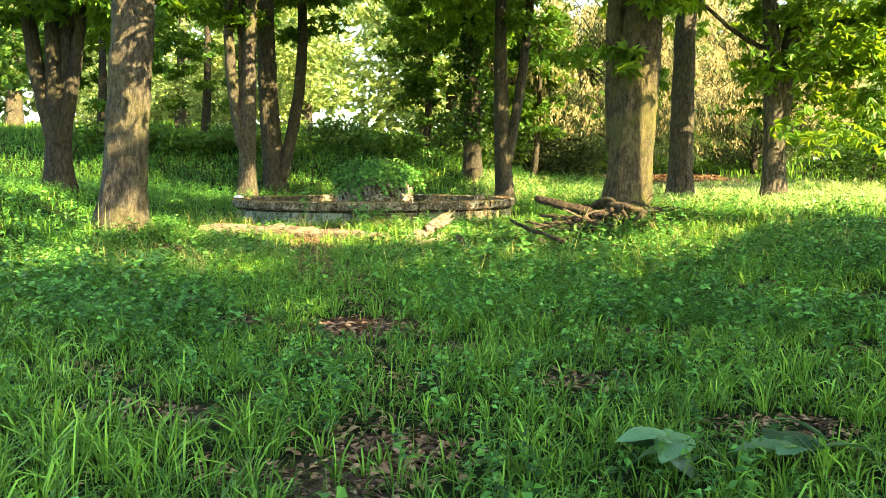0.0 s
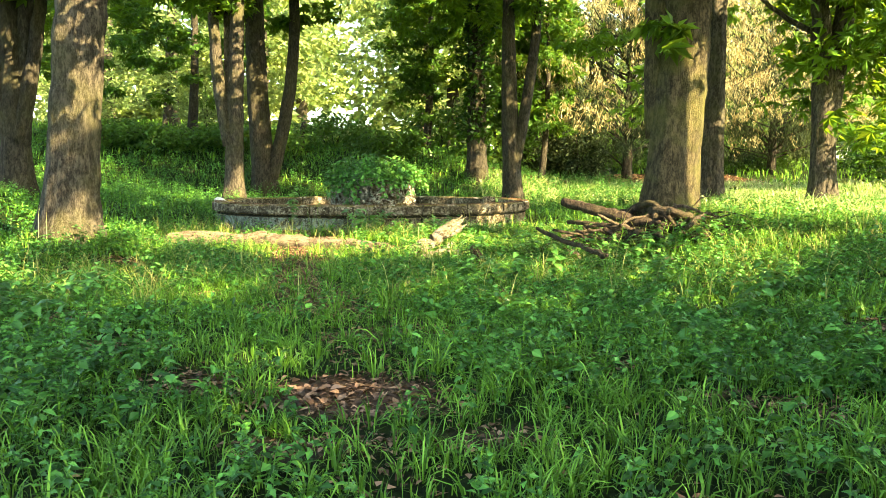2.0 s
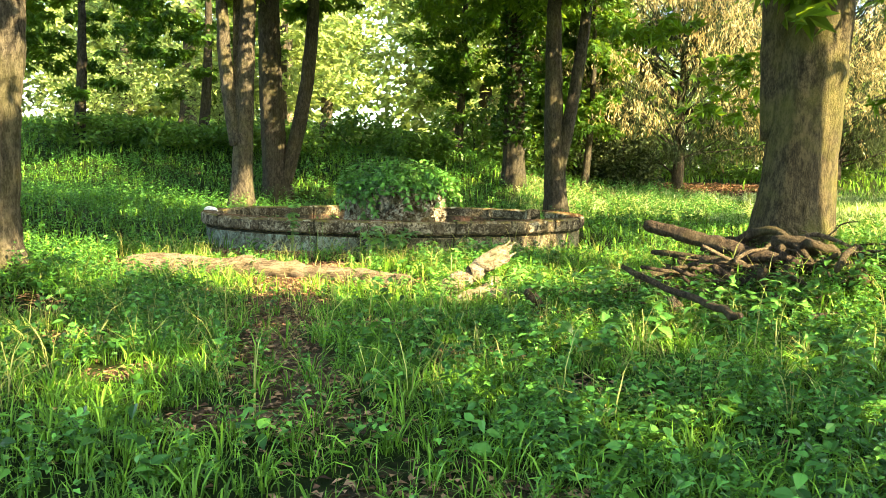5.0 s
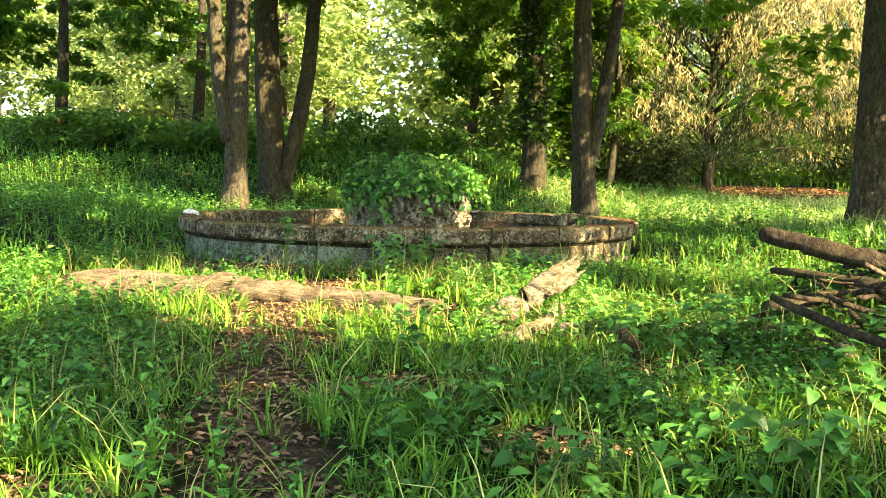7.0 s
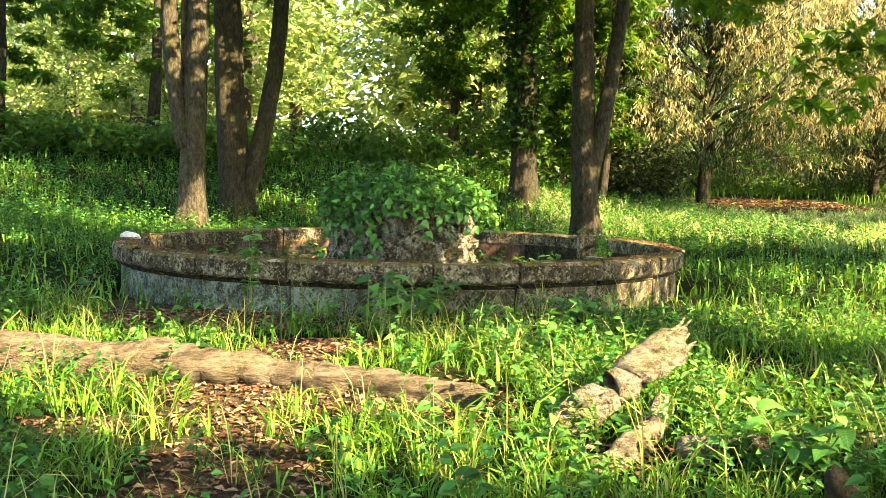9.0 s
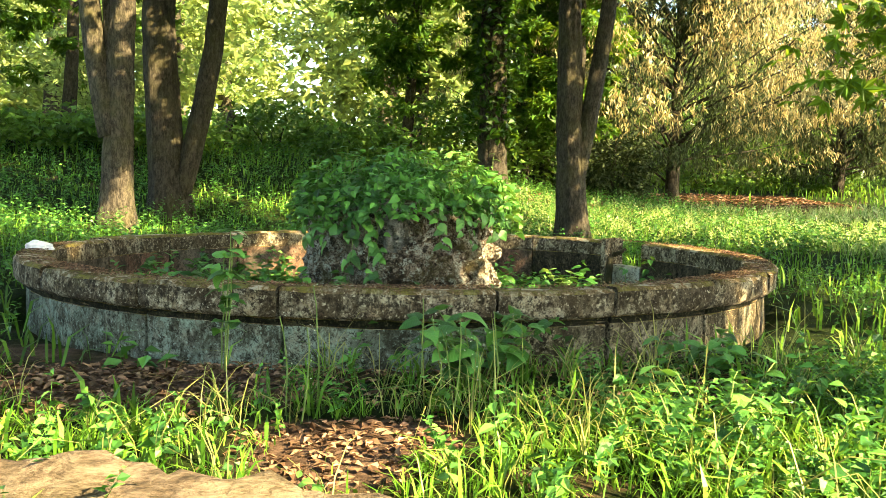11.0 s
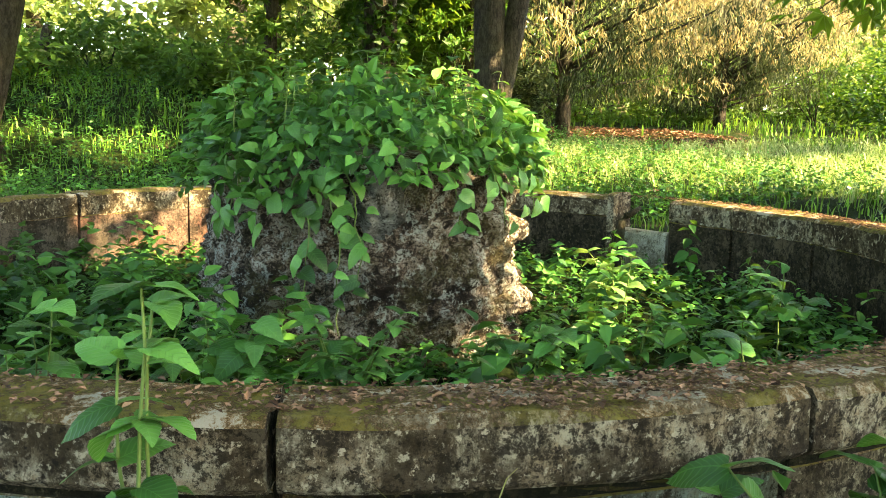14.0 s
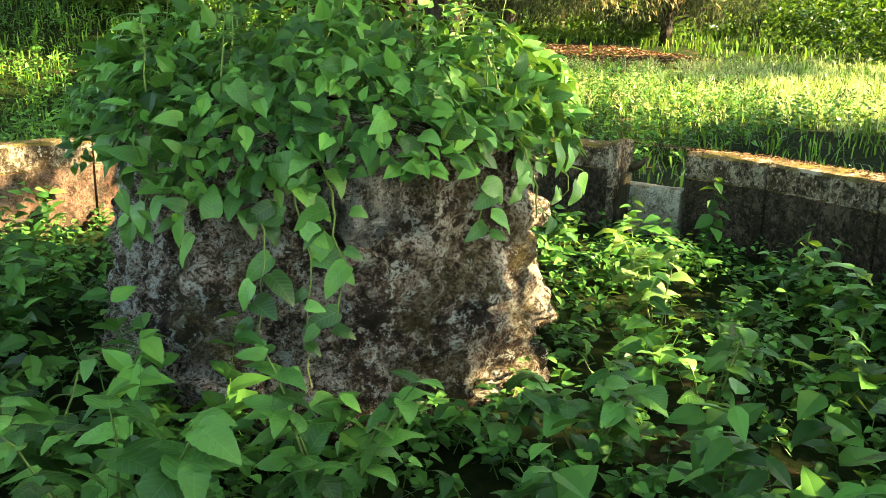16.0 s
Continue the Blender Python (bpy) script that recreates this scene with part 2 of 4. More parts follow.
m_ground, nt, p = material("ground")
soil = ramp(nt, noise_tex(nt, 6.0, 10, 0.85), [(0.3, (0.03, 0.019, 0.012)), (0.48, (0.1, 0.063, 0.042)), (0.68, (0.26, 0.17, 0.12))])
# herb layer kept near black, painting the shade in gaps between blades
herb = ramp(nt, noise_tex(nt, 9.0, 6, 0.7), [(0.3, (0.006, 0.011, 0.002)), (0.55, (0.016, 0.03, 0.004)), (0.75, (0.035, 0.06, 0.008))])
bare = nt.nodes.new("ShaderNodeAttribute")
bare.attribute_name = "bare"
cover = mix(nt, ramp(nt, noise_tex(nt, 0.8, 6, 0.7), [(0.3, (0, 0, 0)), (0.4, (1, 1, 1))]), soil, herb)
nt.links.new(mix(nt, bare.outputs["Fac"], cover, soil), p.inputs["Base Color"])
p.inputs["Roughness"].default_value = 0.95
p.inputs["Specular IOR Level"].default_value = 0.1
bump(nt, p, noise_tex(nt, 25, 8, 0.8), 1.0, 0.07)
M_GROUND = m_ground


# ---- mesh tools ----
def mesh_object(name, verts, faces, mat, parent=None, smooth=False):
    """verts (n, 3) and faces (m, k) as arrays, k = 3 or 4."""
    verts, faces = np.asarray(verts, np.float32), np.asarray(faces, np.int32)
    me = bpy.data.meshes.new(name)
    me.vertices.add(len(verts))
    me.vertices.foreach_set("co", verts.ravel())
    k = faces.shape[1]
    me.loops.add(faces.size)
    me.loops.foreach_set("vertex_index", faces.ravel())
    me.polygons.add(len(faces))
    me.polygons.foreach_set("loop_start", np.arange(0, faces.size, k, dtype=np.int32))
    me.polygons.foreach_set("use_smooth", np.full(len(faces), smooth))
    me.update(calc_edges=True)
    me.materials.append(mat)
    ob = new(name, me)
    if parent:
        ob.parent = parent
    return ob


def part(name, bm, mat, parent, label=""):
    me = bpy.data.meshes.new(name)
    bm.to_mesh(me)
    bm.free()
    me.materials.append(mat)
    ob = new(name, me)
    ob.parent = parent
    return tagged(ob, label)


def smoothstep(a, b, v):
    t = np.clip((v - a) / (b - a), 0, 1)
    return t * t * (3 - 2 * t)


def unit(v):
    return v / np.maximum(np.linalg.norm(v, axis=-1, keepdims=True), 1e-9)


def wave(x, y, s, k=0.0):
    """Cheap smooth unevenness between about -1 and 1."""
    return (np.sin(x * 1.7 / s + 1.3 + k) * np.cos(y * 1.1 / s - 0.4 + k) + np.sin((x + y) * 0.9 / s + 2.1 * k) + np.cos((x * 0.6 - y * 1.9) / s + k)) / 3


BASIN, RADIUS, RIM_Z = np.array((-1.88, 23.67)), 3.85, 0.97


def ground_height(x, y):
    x, y = np.asarray(x, float), np.asarray(y, float)
    yc = np.clip(y, -20, 75)
    d = np.hypot(x - BASIN[0], y - BASIN[1])
    ax = np.abs(x + 1.5)
    left = 1 - smoothstep(-6, 2, x)
    z = 0.18 + 0.005 * yc + 0.17 * smoothstep(7.5, 4.6, d) - 0.24 * smoothstep(3.9, 3.65, d)
    z += (0.6 * smoothstep(4.0, 8.5, ax) + 0.09 * np.clip(ax - 5, 0, 14) * left) * (0.3 + 0.7 * smoothstep(2, 12, yc)) * (1 - 0.5 * smoothstep(20, 32, yc))
    z += 0.42 * np.exp(-((x + 5.8) ** 2 + (y - 15.3) ** 2) / 1.5) + 0.48 * np.exp(-((x - 3.5) ** 2 + (y - 16.4) ** 2) / 2.5)
    bank = 1 - smoothstep(-2, 7, x)
    z += (1 - bank) * 0.055 * np.clip(yc - 33, 0, 30) + bank * (2.3 * smoothstep(32, 44, yc) + 0.07 * np.clip(yc - 44, 0, 30))
    return z + 0.035 * wave(x, y, 0.9) * smoothstep(3.0, 5.0, d) + 0.05 * wave(x, y, 3.1, 1.0) * smoothstep(4.5, 8, d)


def gz(x, y):
    return float(ground_height(x, y))


def path_distance(x, y):
    """Distance from the trodden path's middle line."""
    px = -0.35 - 0.1 * smoothstep(0, 8, y) - 2.1 * smoothstep(7, 16.5, y)
    return np.abs(x - px) + 3.0 * smoothstep(18.5, 19.5, y)


def growth(x, y):
    """How thickly things grow: bare on the path, in litter patches and under the basin's wall."""
    d = np.hypot(x - BASIN[0], y - BASIN[1])
    g = smoothstep(-0.35, 0.25, wave(x, y, 0.45, 2.0) + 0.4)
    g = g * (0.5 - 0.4 * smoothstep(10, 13, y) + (0.5 + 0.4 * smoothstep(10, 13, y)) * smoothstep(0.15, 0.75, path_distance(x, y) + 0.25 * wave(x, y, 0.4)))
    g = g * (d > RADIUS + 0.05) * smoothstep(0.4, 1.0, np.hypot((x + 3.6) / 1.4, y - 19.5)) * smoothstep(0.28, 0.6, np.hypot((x + 0.8) / 1.3, y - 7.9)) * (0.45 + 0.55 * smoothstep(0.2, 0.6, np.hypot(x + 0.3, y - 4.4)))
    s = np.clip(((x + 5.5) * 4.4 - (y - 18.05) * 1.1) / 20.57, 0, 1)
    g = g * (0.2 + 0.8 * smoothstep(0.15, 0.5, np.hypot(x + 5.5 - 4.4 * s, y - 18.05 + 1.1 * s + 0.15)))
    g = np.where((d < RADIUS + 0.9), g * 0.45, g)
    return np.clip(g, 0, 1)


def leaf_frames(rng, n, up=0.6):
    """Random leaf directions: the way a leaf points, its side and its face."""
    way = rng.normal(size=(n, 3))
    way[:, 2] = way[:, 2] * 0.5 - 0.25
    way = unit(way)
    face = rng.normal(size=(n, 3)) * (1 - up)
    face[:, 2] += up
    face = unit(face - way * np.sum(face * way, 1, keepdims=True))
    return way, np.cross(way, face), face


def diamonds(pos, way, side, face, length, width, fold=0.18):
    """Two folded triangles a leaf."""
    n = len(pos)
    length, width = np.broadcast_to(length, n)[:, None], np.broadcast_to(width, n)[:, None]
    v = np.empty((n, 4, 3))
    v[:, 0] = pos
    v[:, 1] = pos + way * length * 0.45 + side * width * 0.5 + face * width * fold
    v[:, 2] = pos + way * length - face * length * 0.12
    v[:, 3] = pos + way * length * 0.45 - side * width * 0.5 + face * width * fold
    i = np.arange(n)[:, None] * 4
    return v.reshape(-1, 3), np.concatenate((i + (0, 1, 2), i + (0, 2, 3)))


def blades_leaf(pos, way, side, face, length, width, fold=0.15, droop=0.25):
    """A pointed oval leaf with a midrib: ten points, eight faces of three or four sides, all as triangles."""
    n = len(pos)
    L, W = np.broadcast_to(length, n)[:, None], np.broadcast_to(width, n)[:, None]
    v = np.empty((n, 10, 3))

    def at(f, s):
        return pos + way * L * f + side * W * s * 0.5 + face * (abs(s) * W * fold - droop * L * f * f)
    spots = [(0, 0), (0.3, 0), (0.65, 0), (1, 0), (0.12, 0.6), (0.38, 1.0), (0.7, 0.62), (0.12, -0.6), (0.38, -1.0), (0.7, -0.62)]
    for k, (f, s) in enumerate(spots):
        v[:, k] = at(f, s)
    tris = [(0, 4, 1), (4, 5, 1), (1, 5, 2), (5, 6, 2), (2, 6, 3), (0, 1, 7), (7, 1, 8), (1, 2, 8), (8, 2, 9), (2, 3, 9)]
    i = np.arange(n)[:, None, None] * 10
    return v.reshape(-1, 3), (i + np.array(tris)[None]).reshape(-1, 3)


def palmate(rng, pos, size, up=0.6):
    """Horse chestnut leaves: five leaflets spread from one point."""
    way, side, face = leaf_frames(rng, len(pos), up)
    vs, fs, k = [], [], 0
    for a, s in ((-1.5, 0.62), (-0.75, 0.88), (0, 1.0), (0.75, 0.88), (1.5, 0.62)):
        w = way * math.cos(a) + side * math.sin(a) - face * 0.18
        v, f = diamonds(pos, w, np.cross(w, face), face, size * s, size * s * 0.42)
        vs.append(v), fs.append(f + k)
        k += len(v)
    n = len(pos)
    v = np.stack([a.reshape(n, 4, 3) for a in vs], 1).reshape(-1, 3)
    i = np.arange(n * 5)[:, None] * 4
    return v, np.concatenate((i + (0, 1, 2), i + (0, 2, 3)))


def join(pieces):
    vs, fs, k = [], [], 0
    for v, f in pieces:
        vs.append(v), fs.append(f + k)
        k += len(v)
    return np.concatenate(vs), np.concatenate(fs)


def tube(points, radii, sides=10, rough=0.0, seed=0, ridges=0):
    """A closed tube along points with a radius at each; rough and ridged like bark."""
    pts, rad = np.asarray(points, float), np.asarray(radii, float)
    n = len(pts)
    tang = unit(np.gradient(pts, axis=0))
    ref = np.where(np.abs(tang[:, 2:3]) > 0.8, np.array([[1.0, 0, 0]]), np.array([[0, 0, 1.0]]))
    u = unit(np.cross(ref, tang))
    w = np.cross(tang, u)
    a = np.linspace(0, 2 * np.pi, sides, endpoint=False)
    rng = np.random.default_rng(seed)
    ph = rng.uniform(0, 6.28, 4)
    lift = 1 + rough * rng.normal(size=(n, sides)) * 0.5
    if ridges:
        along = np.arange(n)[:, None]
        lift = lift + 0.05 * np.sin(a * ridges + ph[0] + 0.25 * np.sin(along * 0.5)) + 0.06 * np.sin(a * 3 + ph[1] + 0.1 * along) + 0.05 * np.sin(a * 2 + ph[2])
    ring = pts[:, None] + rad[:, None, None] * lift[..., None] * (np.cos(a)[None, :, None] * u[:, None] + np.sin(a)[None, :, None] * w[:, None])
    v = np.concatenate((ring.reshape(-1, 3), pts[:1], pts[-1:]))
    i, j = np.meshgrid(np.arange(n - 1), np.arange(sides), indexing="ij")
    j2 = (j + 1) % sides
    q = np.stack((i * sides + j, i * sides + j2, (i + 1) * sides + j2, (i + 1) * sides + j), -1).reshape(-1, 4)
    tri = np.concatenate((q[:, (0, 1, 2)], q[:, (0, 2, 3)]))
    k = np.arange(sides)
    k2 = (k + 1) % sides
    caps = np.concatenate((np.stack((k2, k, np.full(sides, n * sides)), -1), np.stack((k + (n - 1) * sides, k2 + (n - 1) * sides, np.full(sides, n * sides + 1)), -1)))
    return v, np.concatenate((tri, caps))


def curve_points(start, end, bend=(0, 0, 0), n=12, wobble=0.0, seed=0):
    s, e, b = (np.asarray(q, float) for q in (start, end, bend))
    t = np.linspace(0, 1, n)[:, None]
    rng = np.random.default_rng(seed)
    return s + (e - s) * t + b * 4 * t * (1 - t) + wobble * rng.normal(size=(n, 3)) * np.minimum(t, 0.5) * 2


# ---- ground ----
def spread(lo, hi, step, far):
    """Even lines between lo and hi, then ever wider apart."""
    mid = np.arange(lo, hi + step / 2, step)
    out, s, v = [], step, 0.0
    while v < far:
        s *= 1.3
        v += s
        out.append(v)
    out = np.array(out)
    return np.concatenate((lo - out[::-1], mid, hi + out))


gx, gy = spread(-16, 16, 0.2, 2500), spread(-6, 48, 0.2, 2500)
GX, GY = np.meshgrid(gx, gy, indexing="ij")
gv = np.stack((GX, GY, ground_height(GX, GY)), -1).reshape(-1, 3)
gi, gj = np.meshgrid(np.arange(len(gx) - 1), np.arange(len(gy) - 1), indexing="ij")
b = gi * len(gy) + gj
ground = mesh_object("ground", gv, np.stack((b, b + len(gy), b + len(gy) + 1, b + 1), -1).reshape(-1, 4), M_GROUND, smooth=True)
bare_soil = ground.data.attributes.new("bare", "FLOAT", "POINT")
trodden = 1 - smoothstep(0.7, 1.6, np.minimum(path_distance(gv[:, 0], gv[:, 1]), 0.6 * np.hypot((gv[:, 0] + 3.6) / 1.4, gv[:, 1] - 19.5)))
thin = 1 - smoothstep(0.1, 0.5, growth(gv[:, 0], gv[:, 1]))
bare_soil.data.foreach_set("value", (thin * trodden * (gv[:, 1] > 0) * (np.hypot(gv[:, 0] - BASIN[0], gv[:, 1] - BASIN[1]) > RADIUS)).astype(np.float32))
tagged(ground, "uneven park ground of soil, dead leaves and herbs", "ground", kind="structure")


# ---- fountain basin ----
def ring_block(a0, a1, r0, r1, z0, z1, seed, bevel=0.026, wear=0.018):
    """A curved stone block between two angles and two radii, with worn edges."""
    bm = bmesh.new()
    n = max(4, int((a1 - a0) * r1 / 0.09))
    rows = []
    c = bevel
    prof = [(r0, z0), (r0, z1 - c), (r0 + c, z1), ((r0 + r1) / 2, z1 + 0.004), (r1 - c, z1), (r1, z1 - c), (r1, (z0 + z1) / 2), (r1, z0 + c), (r1 - c, z0)]
    for k in range(n + 1):
        a = a0 + (a1 - a0) * k / n
        row = []
        for r, z in prof:
            w = noise.noise(Vector((a * 9 + seed, r * 7, z * 9))) * wear + noise.noise(Vector((a * 40, r * 25 + seed, z * 25))) * wear * 0.6
            end = -c * 0.4 if k in (0, n) else 0
            row.append(bm.verts.new((math.cos(a) * (r + w + end), math.sin(a) * (r + w + end), z + w * 0.8)))
        rows.append(row)
    m = len(prof)
    for k in range(n):
        for j in range(m):
            bm.faces.new((rows[k][j], rows[k + 1][j], rows[k + 1][(j + 1) % m], rows[k][(j + 1) % m]))
    bm.faces.new(rows[0]), bm.faces.new(rows[-1][::-1])
    bmesh.ops.recalc_face_normals(bm, faces=bm.faces)
    return bm


basin = new("fountain_basin")
basin.location = (BASIN[0], BASIN[1], 0)
tagged(basin, "round ruined fountain basin of mossy weathered cast stone, overgrown", "fountain")
GAP0, GAP1 = radians(25.5), radians(36.0)
# joints of the near side, then even lengths round the rest
joints = sorted(set([GAP1 - 2 * math.pi] + [radians(v) for v in (-305, -287, -268, -250, -232, -214, -196, -178, -160, -141, -122, -105.2, -83.4, -70, -54, -37, -19, -1, 14)] + [GAP0]))
for k, (a0, a1) in enumerate(zip(joints, joints[1:])):
    g = 0.0022 + 0.0012 * (k % 3)
    part("coping_block", ring_block(a0 + g, a1 - g, RADIUS - 0.29, RADIUS, RIM_Z - 0.2, RIM_Z + 0.008 * math.sin(k * 2.3), k), M_COPING, basin)
    # added band that darkens the overhang's shadow line along with the stain
    part("drip_course", ring_block(a0 + g, a1 - g, RADIUS - 0.148, RADIUS - 0.085, RIM_Z - 0.262, RIM_Z - 0.205, k + 150, 0.012), M_ALGAE_SHADE, basin, "black band under the coping, algae stain and overhang shade")
    part("wall_panel", ring_block(a0 + g, a1 - g, RADIUS - 0.15, RADIUS - 0.1, 0.1, RIM_Z - 0.264, k + 50, 0.006), M_PANEL if (a0 + a1) / 2 < radians(-78) else M_PANEL_WARM, basin, "pale lichen-covered outer panel" if (a0 + a1) / 2 < radians(-78) else "brown stained outer panel")
    part("inner_panel", ring_block(a0 + g, a1 - g, RADIUS - 0.285, RADIUS - 0.152, 0.1, RIM_Z - 0.203, k + 90, 0.006), M_INNER if math.cos((a0 + a1) / 2) < -0.35 or math.sin((a0 + a1) / 2) > 0.85 else M_INNER_DARK, basin, "stained inner panel")
part("sill_block", ring_block(GAP0 + 0.004, GAP1 - 0.004, RADIUS - 0.29, RADIUS - 0.02, 0.1, 0.64, 7), M_SILL, basin, "low pale stone sill in the gap")
for a in (GAP1 - 0.022,):
    part("gate_post", ring_block(a, a + 0.02, RADIUS - 0.36, RADIUS + 0.02, 0.1, RIM_Z + 0.03, 11), M_COPING, basin, "narrow upright stone at the gap")


# ---- pedestal in the basin ----
def pedestal():
    n, m = 240, 110
    a = np.linspace(0, 2 * np.pi, n, endpoint=False)
    t = np.linspace(0, 1, m)
    v = np.empty((m, n, 3))
    for j in range(m):
        for i in range(n):
            tt = min(t[j] / 0.82, 1.0)
            r = 1.13 - 0.15 * tt
            if t[j] > 0.82:
                r *= math.cos((t[j] - 0.82) / 0.18 * 1.45)
            q = Vector((math.cos(a[i]), math.sin(a[i]), tt * 1.25))
            d = 0.075 * noise.noise(q * 1.8) + 0.05 * noise.noise(q * 5.0) + 0.045 * abs(noise.noise(q * 10.0)) + 0.06 * noise.noise(Vector((q.x * 3, q.y * 3, q.z * 11))) + 0.035 * noise.noise(q * 24.0) + 0.02 * noise.noise(q * 48.0)
            z = 0.12 + 1.28 * tt + (0.12 * math.sin((t[j] - 0.82) / 0.18 * 1.5) if t[j] > 0.82 else 0)
            v[j, i] = ((r + d * min(1, r)) * q.x, (r + d * min(1, r)) * q.y, z + 0.4 * d * (tt < 1))
    i, j = np.meshgrid(np.arange(m - 1), np.arange(n), indexing="ij")
    j2 = (j + 1) % n
    return v.reshape(-1, 3), np.stack((i * n + j, i * n + j2, (i + 1) * n + j2, (i + 1) * n + j), -1).reshape(-1, 4)


PED = np.array((-1.9, 23.85))
ped = new("fountain_pedestal")
ped.location = (PED[0], PED[1], 0)
tagged(ped, "rough crumbling rock pedestal patched with lichen and moss", "pedestal")
mesh_object("rock_core", *pedestal(), M_ROCK, ped)


def boulder(x, y, z, sx, sy, sz, seed, name, mat, label=""):
    bm = bmesh.new()
    bmesh.ops.create_icosphere(bm, subdivisions=4, radius=1)
    for v in bm.verts:
        q = v.co + Vector((seed * 3.1, 0, 0))
        v.co *= 1 + 0.3 * noise.noise(q * 1.4) + 0.16 * noise.noise(q * 3.5) + 0.08 * noise.noise(q * 9)
        v.co = Vector((x + v.co.x * sx, y + v.co.y * sy, z + v.co.z * sz))
    return part(name, bm, mat, ped, label)


boulder(-0.12, -0.98, 1.2, 0.17, 0.12, 0.2, 1, "spout_stone", M_SPOUT, "smooth dark wet-looking spout stone")
for k, (a, z, s) in enumerate([(-0.35, 0.95, 0.15), (-0.6, 0.5, 0.17), (-1.1, 0.75, 0.16), (-1.75, 0.45, 0.18), (-2.3, 0.85, 0.17), (-2.6, 0.4, 0.18), (-0.15, 0.45, 0.17), (-0.9, 0.28, 0.2), (-0.5, 1.2, 0.13), (-2.0, 0.25, 0.2), (-1.45, 0.95, 0.13)]):
    r = 1.05 - 0.1 * z
    boulder(math.cos(a) * r, math.sin(a) * r, z, s * 1.1, s * 0.9, s * 0.75, 10 + k, "rubble_stone", M_ROCK)


# ---- trees ----
def tree(name, label, x, y, stems, mat, crown=None, crown_mat=None, group="park trees", sides=28, flare=1.5, seed=1, sprays=()):
    """stems: (start radius, end radius, foot (dx, dy, dz), top (dx, dy, dz), bend (dx, dy, dz)), the first one the trunk.
    crown: (centre, radii, clumps, leaves a clump, leaf size, palmate)."""
    rng = np.random.default_rng(seed)
    z0 = gz(x, y)
    th = new(name)
    th.location = (x, y, z0)
    tagged(th, label, "tree", group)
    for k, (r0, r1, foot, top, bend) in enumerate(stems):
        n = 34 if k == 0 else 20
        pts = curve_points(foot, top, bend, n, 0.012, seed + k)
        t = np.linspace(0, 1, n)
        rad = r0 + (r1 - r0) * t
        if foot[2] <= 0:
            pts[0, 2] -= 0.25
            h = pts[:, 2]
            rad = rad * (1 + (flare - 1) * np.exp(-np.clip(h, 0, None) / 0.35))
        v, f = tube(pts, rad, sides if k == 0 else max(10, sides // 2), 0.02, seed + k, 9)
        mesh_object("trunk" if k == 0 else "limb", v, f, mat, th, True)
    if crown:
        centre, radii, clumps, leaves, size, palm = crown
        u = unit(rng.normal(size=(clumps, 3))) * rng.uniform(0.25, 1, (clumps, 1)) ** 0.45
        cc = np.asarray(centre) + u * radii
        spreadr = 0.16 * max(radii) * rng.uniform(0.6, 1.4, (clumps, 1, 1))
        off = unit(rng.normal(size=(clumps, leaves, 3))) * rng.uniform(0.1, 1, (clumps, leaves, 1)) ** 0.5 * spreadr
        off[..., 2] *= 0.45
        pos = (cc[:, None] + off).reshape(-1, 3)
        for mid, rad, count in sprays:
            knots = np.asarray(mid) + rng.normal(size=(max(3, count // 25), 3)) * np.asarray(rad) * 0.5
            more = knots[rng.integers(0, len(knots), count)] + rng.normal(size=(count, 3)) * np.asarray(rad) * (0.28, 0.28, 0.12)
            pos = np.concatenate((pos, more))
        sz = size * rng.uniform(0.6, 1.25, len(pos))
        if palm:
            v, f = palmate(rng, pos, sz)
        else:
            way, side, face = leaf_frames(rng, len(pos))
            v, f = diamonds(pos, way, side, face, sz, sz * 0.6)
        mesh_object("crown", v, f, crown_mat or M_LEAF, th)
    return th


CHEST = "old horse chestnut with furrowed grey-brown bark"
# the spray lies above the view, added to dapple the trunk with shade
tree("chestnut_tree", CHEST + ", dappled with sun", -5.8, 15.3, [(0.37, 0.33, (0, 0, 0), (0.38, 0.2, 5.0), (0, 0, 0)), (0.26, 0.14, (0.25, 0.15, 3.4), (1.6, 0.2, 9), (0, 0, 0.3)), (0.3, 0.15, (0.3, 0.2, 4.2), (-0.8, 0.6, 10), (0, 0, 0))],
     M_BARK, ((0.3, 0, 9.5), (4.8, 4.5, 3.8), 120, 40, 0.34, True), seed=3, sprays=[((3.2, -2.6, 5.6), (1.8, 1.5, 1.1), 150)])
tree("chestnut_tree", CHEST + ", split into several stems", -10.3, 23.0, [(0.34, 0.18, (0, 0, 0), (-0.05, 0, 5.0), (0, 0, 0)), (0.24, 0.13, (-0.05, 0, 1.2), (-0.75, 0, 6.5), (-0.2, 0, 0)), (0.22, 0.13, (0.05, 0.1, 1.2), (0.35, 0, 6.5), (0.1, 0, 0)), (0.2, 0.1, (0.05, -0.1, 1.2), (0.8, 0, 6.5), (0.2, 0, 0))],
     M_BARK_DARK, ((0, 0, 7.8), (4.5, 4.5, 4), 120, 44, 0.34, True), seed=5, sprays=[((0.4, -0.5, 5.0), (2.0, 1.5, 0.8), 250)])
